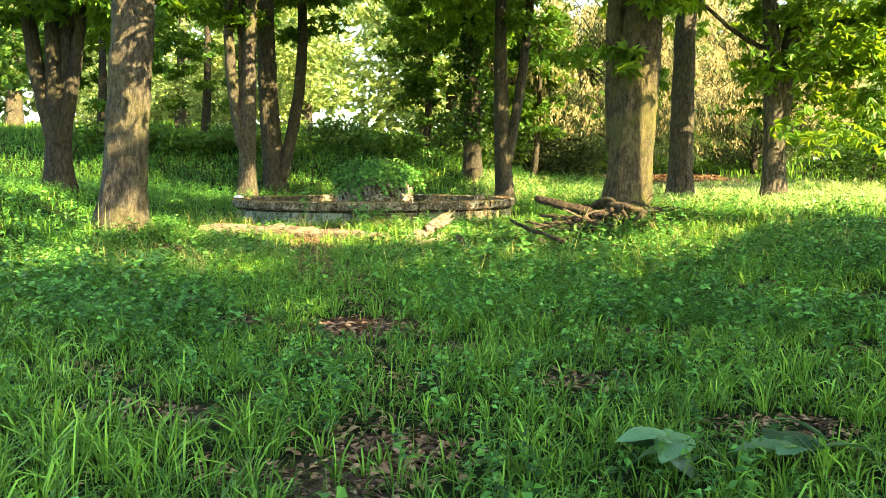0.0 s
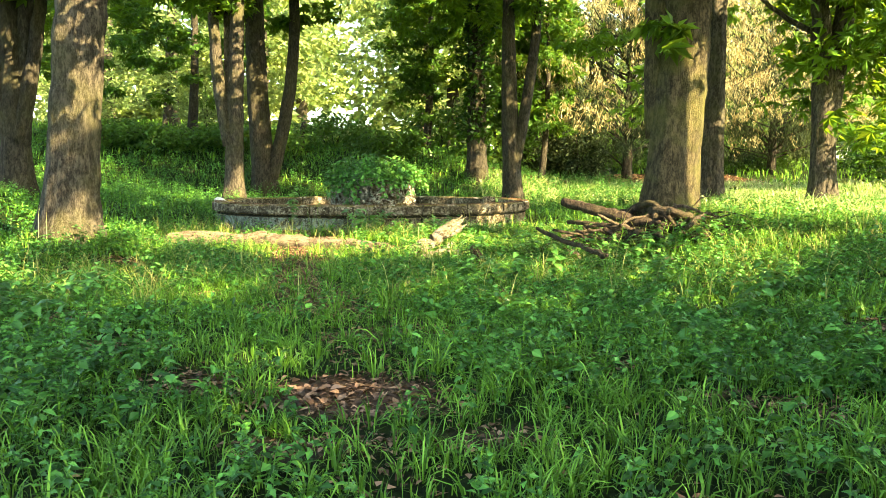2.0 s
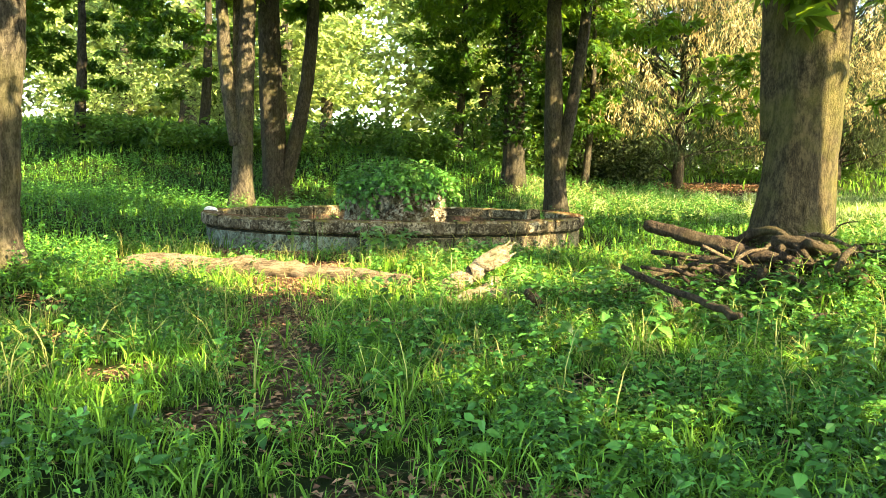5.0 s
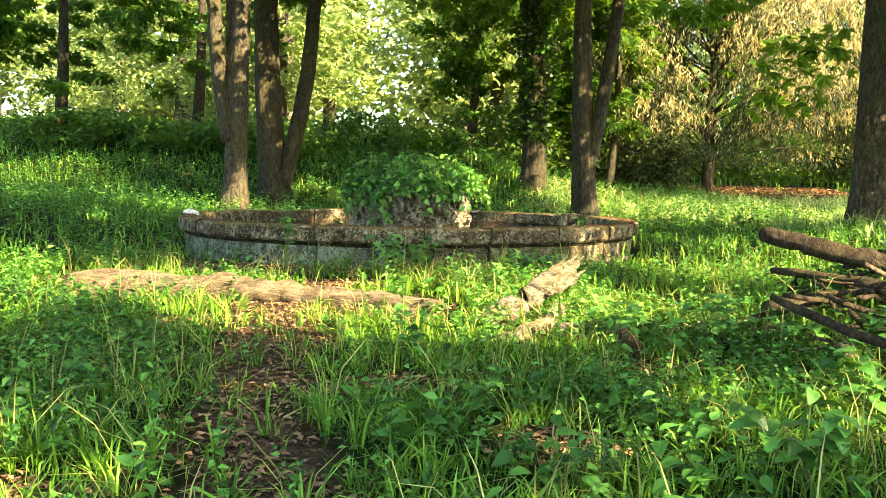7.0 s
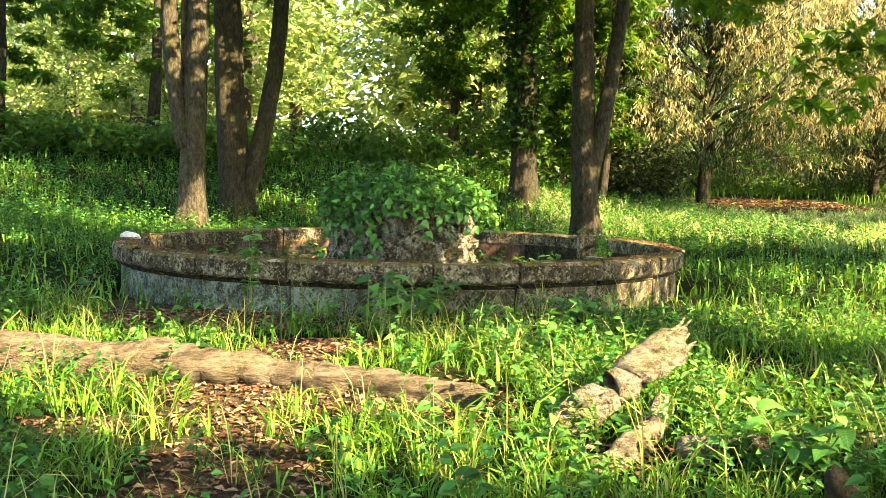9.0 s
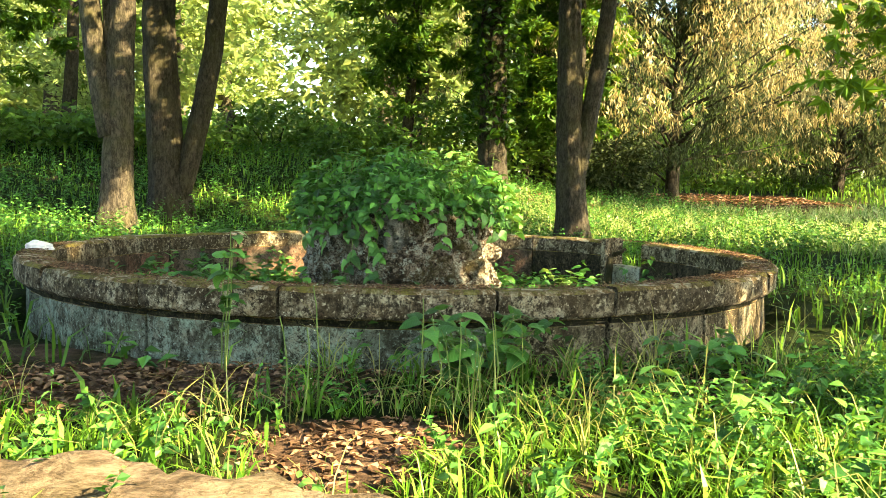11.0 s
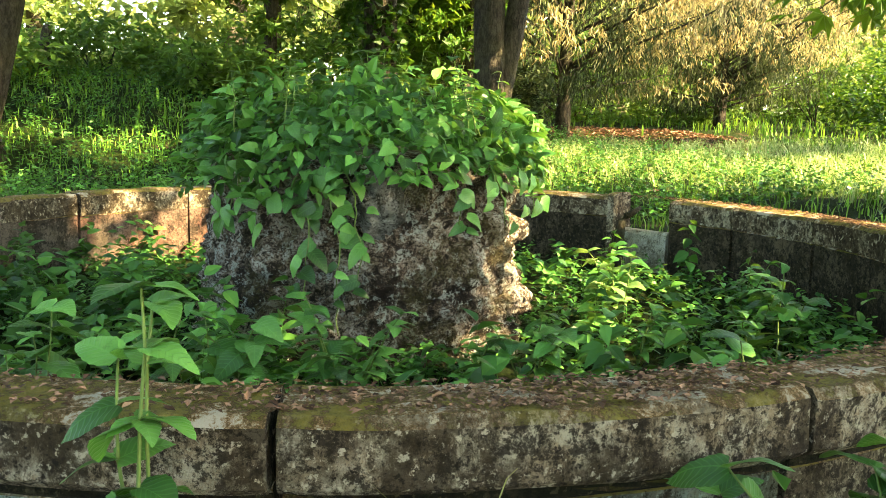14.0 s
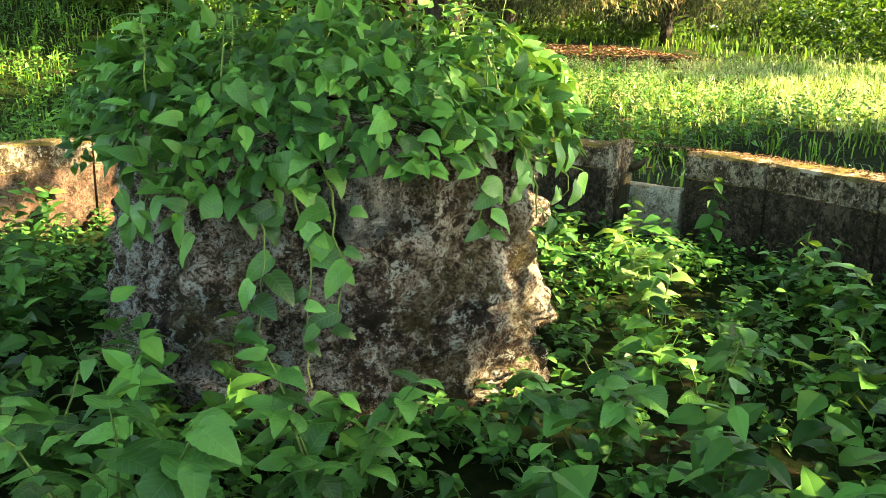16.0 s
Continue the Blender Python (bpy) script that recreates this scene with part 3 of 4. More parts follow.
tree("chestnut_tree", CHEST + ", forking low", -7.7, 33.6, [(0.33, 0.2, (0, 0, 0), (0.28, 0, 8), (-0.02, 0, 0)), (0.26, 0.17, (-0.1, 0, 2.0), (-0.55, 0, 8), (-0.22, 0, 0)), (0.2, 0.14, (-0.02, 0.1, 2.2), (-0.12, 0.3, 8), (-0.08, 0, 0))],
     M_BARK, ((0, 0, 10.6), (4.8, 4.5, 4.2), 110, 44, 0.36, True), seed=7)
tree("chestnut_tree", CHEST + ", slanting limb from its foot", -7.0, 35.6, [(0.42, 0.3, (0, 0, 0), (-0.25, 0, 8), (-0.1, 0, 0)), (0.26, 0.18, (0.2, 0, 0.4), (1.2, 0, 8), (0.35, 0, 0))],
     M_BARK_DARK, ((0, 0, 10.6), (4.5, 4, 4.4), 90, 44, 0.36, True), seed=9)
# last six sprays are unseen, added to shade trunk, basin and left ground
tree("chestnut_tree", CHEST + ", massive, leaning and mossy", 3.55, 16.7, [(0.43, 0.33, (0, 0, 0), (0.46, 0.1, 5.2), (0, 0, 0)), (0.22, 0.16, (-0.14, 0.1, 1.4), (-0.02, 0.2, 6.5), (-0.1, 0, 0)), (0.3, 0.14, (0.25, 0, 4.6), (1.2, 0, 10), (0, 0, 0))],
     M_BARK_MOSS, ((0.4, -2.0, 8.0), (3.8, 3.3, 4.5), 104, 44, 0.34, True), flare=1.35, seed=11, sprays=[((-0.25, -0.6, 3.2), (0.6, 0.3, 0.3), 22), ((0.9, -0.2, 4.2), (1.2, 0.6, 0.8), 30), ((3.2, -2.5, 6.0), (1.6, 1.3, 1.0), 130), ((-0.6, 2.7, 6.2), (1.5, 1.2, 0.9), 170), ((-1.3, 2.6, 7.9), (3.0, 2.2, 1.4), 1000), ((-5.0, 6.5, 9.4), (2.6, 2.2, 1.2), 700), ((1.5, 3.9, 7.9), (2.4, 1.8, 1.2), 420), ((4.0, -2.9, 8.0), (2.4, 1.7, 1.1), 360)])
# second spray hangs out of view, put there to darken the bank
tree("chestnut_tree", CHEST, 7.5, 27.0, [(0.36, 0.26, (0, 0, 0), (0.1, 0, 8), (0, 0, 0)), (0.12, 0.08, (0, 0, 6), (1.5, 0, 9), (0, 0, 0))],
     M_BARK, ((0.3, 0, 9.3), (4.5, 4.5, 4.3), 80, 40, 0.34, True), seed=13, sprays=[((-1.6, 1.2, 3.9), (2.2, 1.6, 1.4), 160), ((-1.5, 5.5, 9.2), (4.0, 2.4, 2.2), 1200)])
# second spray is unseen, added to shade the basin's right floor
tree("chestnut_tree", CHEST + ", forking at head height", 8.6, 22.2, [(0.3, 0.16, (0, 0, 0), (-0.4, 0, 6.5), (0.1, 0, 0)), (0.25, 0.17, (0.02, 0, 1.9), (0.4, 0, 6.5), (0.12, 0, 0)), (0.07, 0.03, (-0.3, 0, 4.0), (-2.6, 0.5, 6.2), (0, 0, -0.3))],
     M_BARK, ((1.2, 0, 7.2), (4.6, 4.2, 4.2), 100, 44, 0.34, True), seed=15, sprays=[((2.6, 0, 3.4), (2.4, 1.5, 1.8), 700), ((0.3, -5.4, 5.6), (1.7, 1.5, 1.2), 260)])
# both sprays sit above the view, added to shade trunks and bank
tree("chestnut_tree", CHEST + ", slim, forking into two", 2.45, 33.2, [(0.34, 0.17, (0, 0, 0), (-0.25, 0, 9), (-0.1, 0, 0)), (0.22, 0.14, (0.0, 0, 1.6), (0.95, 0, 9), (0.15, 0, 0))],
     M_BARK_DARK, ((0, 0, 11), (4.5, 4.5, 4.4), 90, 44, 0.36, True), seed=17, sprays=[((-2.4, -5.4, 8.6), (3.0, 2.0, 1.6), 900), ((-4.5, -2.0, 10.0), (3.0, 2.4, 2.0), 800)])
for k, (x, y, r, h, w) in enumerate([(-0.9, 43.5, 0.2, 10, 2.0), (-12.5, 45, 0.25, 10, 3.6), (4.4, 41.5, 0.16, 9, 2.0), (-16, 40, 0.25, 9, 3.4), (3.3, 44.0, 0.14, 8, 2.2)]):
    tree("maple_tree", "slender understorey tree with dark green leaves", x, y, [(r, r * 0.4, (0, 0, 0), (0.2, 0, h * 0.85), (0.15, 0, 0))], M_BARK_DARK, ((0, 0, h * 0.58), (w, w, h * 0.42), 75, 40, 0.3, True), M_LEAF_DEEP, "understorey trees", 12, 1.2, 170 + k)
# unseen trees, added only to shade the path, the basin and the conifers' foot
for k, (x, y, cz) in enumerate([(7.5, 2.0, 8.5), (13.2, -4, 9.5), (4.2, -3.8, 8.5), (17, -7, 11), (10.5, 5.5, 6.3), (9.8, 11.2, 12.5), (20, 32.3, 8.2)]):
    low = cz < 7
    tree("chestnut_tree", CHEST + ", unseen, added for shade", x, y, [(0.4, 0.2, (0, 0, 0), (0.2, 0, cz - 0.5), (0, 0, 0))], M_BARK, ((0, 0, cz), (4.2, 3.2, 2.6) if low else (5.0, 4.2, 3.0) if y > 30 else (4.2, 3.6, 3.6) if cz > 12 else (4.8, 4.6, 5.0), 42 if low else 88, 56, 0.46, False), seed=150 + k)
ivy_tree = tree("ivy_clad_tree", "tall tree wrapped in dark ivy up its trunk", 1.35, 38.3, [(0.42, 0.3, (0, 0, 0), (-0.1, 0, 12), (0, 0, 0))],
     M_BARK_DARK, ((-0.5, 0, 10.5), (3.8, 4.0, 5.2), 90, 44, 0.38, True), seed=19)
rng = np.random.default_rng(20)
n = 2600
h = rng.uniform(1.6, 11, n)
a = rng.uniform(0, 6.28, n)
rr = 0.4 + rng.uniform(0, 0.55, n) * (0.5 + 0.5 * np.sin(h * 2.1 + a))
pos = np.stack((np.cos(a) * rr, np.sin(a) * rr, h), 1)
way, side, face = leaf_frames(rng, n, 0.3)
mesh_object("ivy", *diamonds(pos, way, side, face, rng.uniform(0.14, 0.3, n), 0.2), M_IVY, ivy_tree)

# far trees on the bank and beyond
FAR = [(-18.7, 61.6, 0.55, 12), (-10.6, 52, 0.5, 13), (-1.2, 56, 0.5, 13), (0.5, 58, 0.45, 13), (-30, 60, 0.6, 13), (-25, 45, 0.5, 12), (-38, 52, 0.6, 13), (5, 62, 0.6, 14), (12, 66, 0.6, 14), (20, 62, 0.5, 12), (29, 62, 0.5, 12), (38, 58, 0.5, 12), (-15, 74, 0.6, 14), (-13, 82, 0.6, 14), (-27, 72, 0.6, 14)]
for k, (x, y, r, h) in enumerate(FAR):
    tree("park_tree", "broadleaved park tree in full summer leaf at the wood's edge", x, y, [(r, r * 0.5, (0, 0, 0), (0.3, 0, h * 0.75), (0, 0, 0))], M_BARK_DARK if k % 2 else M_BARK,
         ((0, 0, h * 0.6), (5.2, 4.8, h * 0.52), 115, 48, 0.47, False), M_LEAF_SUNLIT if y > 50 or x > 15 else M_LEAF_FAR, "far park trees", 14, 1.3, 40 + k)


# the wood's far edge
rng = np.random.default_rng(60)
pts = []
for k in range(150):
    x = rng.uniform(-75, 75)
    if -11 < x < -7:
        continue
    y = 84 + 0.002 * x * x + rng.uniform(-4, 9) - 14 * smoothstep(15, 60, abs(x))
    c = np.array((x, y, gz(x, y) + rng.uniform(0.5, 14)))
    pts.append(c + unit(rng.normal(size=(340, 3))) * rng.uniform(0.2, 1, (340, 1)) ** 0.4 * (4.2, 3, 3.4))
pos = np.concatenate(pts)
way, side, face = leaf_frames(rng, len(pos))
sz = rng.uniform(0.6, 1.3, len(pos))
# sunlight on the wood is put into the pale leaf colour
tagged(mesh_object("far_wood", *diamonds(pos, way, side, face, sz, sz * 0.65), M_LEAF_SUNLIT), "distant sunlit wood closing the park", "woods", kind="stuff")


# conifer with tan withered foliage
def conifer(x, y, seed, radius, height, label, shade=0.0):
    """Long rising limbs from a short trunk, set with hanging fronds: withered tan outside; dark green within and below,
    painting the crown's inner shade. shade: extra share of fronds turned dark.
    """
    rng = np.random.default_rng(seed)
    th = new("conifer_tree")
    th.location = (x, y, gz(x, y))
    tagged(th, label, "tree")
    mesh_object("trunk", *tube(curve_points((0, 0, -0.2), (0.2, 0, height), (0, 0, 0), 16, 0.03, seed), np.linspace(0.26, 0.05, 16), 12, 0.03, seed, 7), M_BARK_DARK, th, True)
    groups = {"withered_foliage": [], "green_foliage": []}
    grid = np.linspace(0, 1, 12)
    for k in range(78):
        h = rng.uniform(0.5, height * 0.9)
        a = rng.uniform(-3.6, 0.6) if k % 4 else rng.uniform(0, 6.28)
        L = radius * (1.05 - 0.6 * h / height) * rng.uniform(0.6, 1.1)
        low = h < 1.8
        if low:
            L *= 0.55
        end = np.array((math.cos(a) * L, math.sin(a) * L, h + L * rng.uniform(0.1, 0.65)))
        pts = curve_points((0, 0, h * 0.8), end, (0, 0, rng.uniform(-0.15, 0.35)), 12, 0.04, seed + k)
        mesh_object("branch", *tube(pts, np.linspace(0.055, 0.008, 12), 6), M_BARK_DARK, th, True)
        fronds = int(15 * L)
        t = rng.uniform(0.22, 1, fronds)
        root = np.stack([np.interp(t, grid, pts[:, c]) for c in range(3)], 1)
        side = rng.normal(size=fronds) * 0.42 * L * 0.3
        root = root + np.stack((-math.sin(a) * side, math.cos(a) * side, -0.15 * np.abs(side)), 1)
        hang = rng.uniform(0.2, 0.75, fronds)
        m = 8
        u = rng.uniform(0, 1, (fronds, m, 1))
        q = root[:, None] + u * hang[:, None, None] * np.array((0.35 * math.cos(a), 0.35 * math.sin(a), -0.9)) + rng.normal(size=(fronds, m, 3)) * 0.055
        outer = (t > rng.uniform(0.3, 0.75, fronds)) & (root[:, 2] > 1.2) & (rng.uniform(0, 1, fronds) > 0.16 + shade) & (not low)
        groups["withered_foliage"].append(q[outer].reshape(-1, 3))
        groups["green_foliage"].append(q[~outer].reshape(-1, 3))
    for nm, mat in (("withered_foliage", M_YEW), ("green_foliage", M_YEW_SHADED)):
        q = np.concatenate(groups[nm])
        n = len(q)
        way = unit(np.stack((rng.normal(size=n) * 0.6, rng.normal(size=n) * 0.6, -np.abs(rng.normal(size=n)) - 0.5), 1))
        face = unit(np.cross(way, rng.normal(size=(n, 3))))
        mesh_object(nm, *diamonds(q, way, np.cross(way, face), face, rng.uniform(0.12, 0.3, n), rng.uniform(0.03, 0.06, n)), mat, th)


conifer(9.0, 44.8, 71, 8.4, 11, "spreading conifer with drooping tan withered foliage and bare limbs")
conifer(17.6, 48.5, 72, 7.5, 11, "spreading conifer with drooping tan withered foliage and bare limbs")
conifer(4.6, 47.5, 73, 4.5, 9, "spreading conifer with drooping tan withered foliage in shade", 0.45)


# ---- undergrowth bushes ----
def bush(x, y, r, h, seed, mat=M_LEAF_FAR, size=0.28, n=0, label="leafy green bush in the undergrowth"):
    n = n or int(750 * r)
    rng = np.random.default_rng(seed)
    th = new("bush")
    th.location = (x, y, gz(x, y))
    tagged(th, label, "bush", "undergrowth bushes")
    for k in range(7):
        mesh_object("stem", *tube(curve_points((0, 0, -0.1), (rng.normal() * r * 0.4, rng.normal() * r * 0.4, h * 0.8), (0, 0, 0), 6, 0.05, seed + k), np.linspace(0.03, 0.008, 6), 5), M_BARK_DARK, th, True)
    c = unit(rng.normal(size=(26, 3))) * rng.uniform(0.3, 1, (26, 1)) ** 0.5 * (r, r, h * 0.5) + (0, 0, h * 0.5)
    pos = c[rng.integers(0, 26, n)] + rng.normal(size=(n, 3)) * (r * 0.2, r * 0.2, h * 0.12)
    pos[:, 2] = np.maximum(pos[:, 2], 0.05)
    way, side, face = leaf_frames(rng, n)
    mesh_object("foliage", *diamonds(pos, way, side, face, size * rng.uniform(0.6, 1.3, n), size * 0.55), mat, th)


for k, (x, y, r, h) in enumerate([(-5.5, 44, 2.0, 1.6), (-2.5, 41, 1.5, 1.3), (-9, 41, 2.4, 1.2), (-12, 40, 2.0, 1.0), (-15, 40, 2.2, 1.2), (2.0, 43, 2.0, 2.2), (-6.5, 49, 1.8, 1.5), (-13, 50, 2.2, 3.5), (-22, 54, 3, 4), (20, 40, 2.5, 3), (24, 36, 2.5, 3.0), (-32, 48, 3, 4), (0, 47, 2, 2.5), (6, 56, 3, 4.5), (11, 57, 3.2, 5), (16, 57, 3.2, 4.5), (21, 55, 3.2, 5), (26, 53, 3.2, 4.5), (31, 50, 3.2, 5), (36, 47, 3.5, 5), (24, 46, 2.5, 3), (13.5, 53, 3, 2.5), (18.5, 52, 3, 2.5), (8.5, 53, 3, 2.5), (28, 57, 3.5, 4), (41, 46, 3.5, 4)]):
    bush(x, y, r, h, 100 + k, M_IVY if x > 18 and y < 47 else M_LEAF_SUNLIT if y > 48 and x < 3 else M_LEAF_FAR)


# the dark needle colour gives these bushes the canopy's shade
bush(6.5, 43.7, 1.4, 2.5, 140, M_YEW_SHADED, 0.2, 2600, "evergreen bush under the conifers, coloured dark for their shade")
bush(5.2, 44.6, 1.4, 2.0, 141, M_YEW_SHADED, 0.2, 2200, "evergreen bush under the conifers, coloured dark for their shade")


# ---- logs and fallen wood ----
def log(name, label, start, end, r0, r1, bend=(0, 0, 0), seed=0, mat=M_DEADWOOD, sides=18, n=26, splinters=0, knots=1.0):
    wob = np.ones(n)
    wob[0], wob[-1] = 0.8, 0.6
    def gnarl(v):
        return np.array([Vector(q) + noise.noise_vector(Vector(q) * 2.2 + Vector((seed, 0, 0))) * r0 * 0.38 * knots + noise.noise_vector(Vector(q) * 13) * r0 * 0.12 * knots for q in v])
    v, f = tube(curve_points(start, end, bend, n, 0.012, seed), np.linspace(r0, r1, n) * wob, sides, 0.02 * knots, seed, 5)
    ob = tagged(mesh_object(name, gnarl(v), f, mat, None, True), label, "fallen wood")
    way = Vector(start) - Vector(end)
    way.normalize()
    rs = random.Random(seed)
    for k in range(splinters):
        p = Vector(start) + Vector((rs.uniform(-1, 1), rs.uniform(-1, 1), rs.uniform(-1, 1))) * r0 * 0.6 - way * 0.05
        v, f = tube(curve_points(p, p + way * rs.uniform(0.08, 0.24), (0, 0, 0), 4, 0.0, k), np.linspace(0.03, 0.004, 4), 5)
        mesh_object("splinter", gnarl(v), f, mat, ob, True)
    return ob


log("fallen_log", "long grey fallen trunk lying half sunk in grass", (-5.15, 17.95, gz(-5.15, 17.95) + 0.08), (-1.1, 16.98, gz(-1.1, 16.98) + 0.06), 0.17, 0.08, (-0.05, 0.1, 0.05), 3, M_LOG, n=60, sides=28, knots=0.7)
log("broken_log", "splintered pale broken log propped in weeds", (0.09, 16.9, 0.76), (-0.7, 16.45, 0.27), 0.12, 0.1, (0, 0, 0.02), 5, n=34, splinters=9, mat=M_ROTTEN)
log("broken_log", "short pale rotten log stub in weeds", (-0.02, 16.65, 0.45), (-0.65, 15.8, 0.26), 0.07, 0.08, (0.05, 0, -0.05), 7, splinters=5, mat=M_ROTTEN)
log("broken_log", "pale rotten log piece lying in weeds", (-0.1, 16.1, 0.33), (1.3, 16.3, 0.38), 0.06, 0.05, (0, -0.1, 0), 9, mat=M_ROTTEN)
log("broken_log", "weathered log end jutting from a brush pile", (1.85, 16.9, 1.14), (3.3, 15.9, 0.72), 0.08, 0.1, (0, 0, 0.02), 6, M_STICK)
rng = np.random.default_rng(8)
for k in range(95):
    x, y = rng.normal(2.85, 0.8), rng.normal(15.7, 0.45)
    a, L = rng.normal(0.1, 0.9), rng.uniform(0.5, 1.9)
    h = 0.02 + 0.32 * math.exp(-((x - 2.75) ** 2 + (y - 15.7) ** 2) / 0.8) * rng.uniform(0.15, 1)
    z = gz(x, y) + h
    dz = rng.normal() * 0.12
    r = rng.choice([0.01, 0.016, 0.024, 0.04, 0.07], p=[0.2, 0.25, 0.25, 0.18, 0.12])
    log("fallen_branch", "dry fallen branch in a heap of brushwood", (x - math.cos(a) * L / 2, y - math.sin(a) * L / 2, z - dz), (x + math.cos(a) * L / 2, y + math.sin(a) * L / 2, z + dz), r, r * 0.5, (rng.normal() * 0.16, rng.normal() * 0.16, rng.normal() * 0.12), 200 + k, M_DEADWOOD if k % 9 == 0 else M_STICK, 9, 12)["group"] = "brushwood heap"
log("stump_post", "pale slim broken stump standing in herbs", (-6.8, 43, gz(-6.8, 43) - 0.1), (-6.6, 43, gz(-6.8, 43) + 1.3), 0.16, 0.11, (0, 0, 0), 33, M_BARK, 12, 12)
log("fallen_branch", "long crooked fallen branch beside the brushwood", (1.15, 14.6, 0.85), (1.9, 13.2, 0.6), 0.03, 0.04, (0.12, 0, -0.08), 301, M_STICK, 9, 12)


# ---- grass and weeds ----
def grass(name, xs, ys, height, width, seed, mat, label, lean=0.5):
    rng = np.random.default_rng(seed)
    n = len(xs)
    a = rng.uniform(0, 6.28, n)
    way = np.stack((np.cos(a), np.sin(a), np.zeros(n)), 1)
    side = np.stack((-np.sin(a), np.cos(a), np.zeros(n)), 1)
    H = (height * rng.uniform(0.5, 1.3, n))[:, None]
    bend = lean * np.abs(rng.normal(0.6, 0.5, n))[:, None]
    base = np.stack((xs, ys, ground_height(xs, ys) - 0.02), 1)
    W = (width * rng.uniform(0.6, 1.3, n))[:, None]
    up = np.array((0, 0, 1.0))
    v = np.empty((n, 5, 3))
    v[:, 0] = base + side * W * 0.4
    v[:, 1] = base - side * W * 0.4
    mid = base + up * H * 0.6 + way * H * bend * 0.28
    v[:, 2] = mid + side * W * 0.5
    v[:, 3] = mid - side * W * 0.5
    v[:, 4] = base + up * H * (1 - 0.25 * bend) + way * H * bend
    i = np.arange(n)[:, None] * 5
    f = np.concatenate((i + (0, 1, 3), i + (0, 3, 2), i + (2, 3, 4)))
    ob = mesh_object(name, v.reshape(-1, 3), f, mat)
    return tagged(ob, label, "grass", kind="stuff")


def scatter(rng, n, x0, x1, y0, y1, keep):
    x, y = rng.uniform(x0, x1, n), rng.uniform(y0, y1, n)
    k = rng.uniform(0, 1, n) < keep(x, y)
    return x[k], y[k]


def tufts(name, xs, ys, blades, length, width, seed, mat, label):
    """Arching blades that spring from common roots."""
    rng = np.random.default_rng(seed)
    n = len(xs) * blades
    X, Y = np.repeat(xs, blades), np.repeat(ys, blades)
    a = rng.uniform(0, 6.28, n)
    L = (np.repeat(length * rng.uniform(0.6, 1.3, len(xs)), blades) * rng.uniform(0.5, 1.1, n))[:, None]
    way = np.stack((np.cos(a), np.sin(a), np.zeros(n)), 1)
    side = np.stack((-np.sin(a), np.cos(a), rng.normal(size=n) * 0.3), 1)
    X, Y = X + way[:, 0] * 0.03 * rng.uniform(0, 1.5, n), Y + way[:, 1] * 0.03 * rng.uniform(0, 1.5, n)
    base = np.stack((X, Y, ground_height(X, Y) - 0.02), 1)
    arch = rng.uniform(0.25, 1.15, n)[:, None]
    W = (width * rng.uniform(0.6, 1.4, n))[:, None]
    up = np.array((0, 0, 1.0))
    v = np.empty((n, 7, 3))
    for k, (t, w) in enumerate(((0, 0.6), (0.4, 1.0), (0.75, 0.75))):
        ang = arch * 1.5 * t
        p = base + L * t * (up * np.cos(ang * 0.75) + way * np.sin(ang * 0.75))
        v[:, 2 * k], v[:, 2 * k + 1] = p + side * W * w * 0.5, p - side * W * w * 0.5
    ang = arch * 1.5
    v[:, 6] = base + L * (up * np.cos(ang * 0.85) + way * np.sin(ang * 0.85))
    i = np.arange(n)[:, None] * 7
    f = np.concatenate([i + q for q in ((0, 1, 3), (0, 3, 2), (2, 3, 5), (2, 5, 4), (4, 5, 6))])
    return tagged(mesh_object(name, v.reshape(-1, 3), f, mat), label, "grass", kind="stuff")


rng = np.random.default_rng(31)
x, y = scatter(rng, 10800, -6.5, 6, 2.2, 20, growth)
tufts("grass", x, y, 11, 0.25 + 0.08 * wave(x, y, 1.3), 0.0095, 1, M_GRASS, "lush arching tufts of green meadow grass")
x, y = scatter(rng, 66000, -6, 5, 2, 19, growth)
grass("grass", x, y, 0.13 + 0.04 * wave(x, y, 1.1), 0.007, 4, M_GRASS, "short fresh grass between the tufts", 1.0)
x, y = scatter(rng, 1300, -6, 6, 11, 20, growth)
tufts("grass", x, y, 5, 0.5, 0.006, 11, M_STRAW, "pale seeding grass stalks")
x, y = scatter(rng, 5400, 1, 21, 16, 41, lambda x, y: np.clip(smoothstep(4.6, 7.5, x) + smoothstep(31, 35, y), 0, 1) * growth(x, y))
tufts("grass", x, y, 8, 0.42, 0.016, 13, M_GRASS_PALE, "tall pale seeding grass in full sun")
x, y = scatter(rng, 28000, -20, 18, -12, 22, lambda x, y: (1.0 - 1.0 * ((x > -6.3) & (x < 5.8) & (y > 2.4) & (y < 19.8))).clip(0, 1) * np.clip(growth(x, y) + 0.3, 0, 1) * (np.hypot(x - BASIN[0], y - BASIN[1]) > RADIUS + 0.1))
grass("grass", x, y, 0.24 + 0.07 * wave(x, y, 1.9), 0.024, 14, M_GRASS, "meadow grass around the path", 1.0)
x, y = scatter(rng, 48000, -22, 22, 14, 42, lambda x, y: growth(x, y) * (np.hypot(x + 1, y - 10) > 6) * (1 - 0.9 * ((np.abs(x - 7) < 6) & (y > 39.5))))
grass("grass", x, y, 0.28 + 0.1 * wave(x, y, 2.3), 0.022, 2, M_GRASS, "long green grass under the trees", 0.9)
x, y = scatter(rng, 20000, -45, 45, 38, 90, lambda x, y: 1 - 0.95 * ((np.abs(x - 8) < 7) & (np.abs(y - 43.5) < 4.5)))
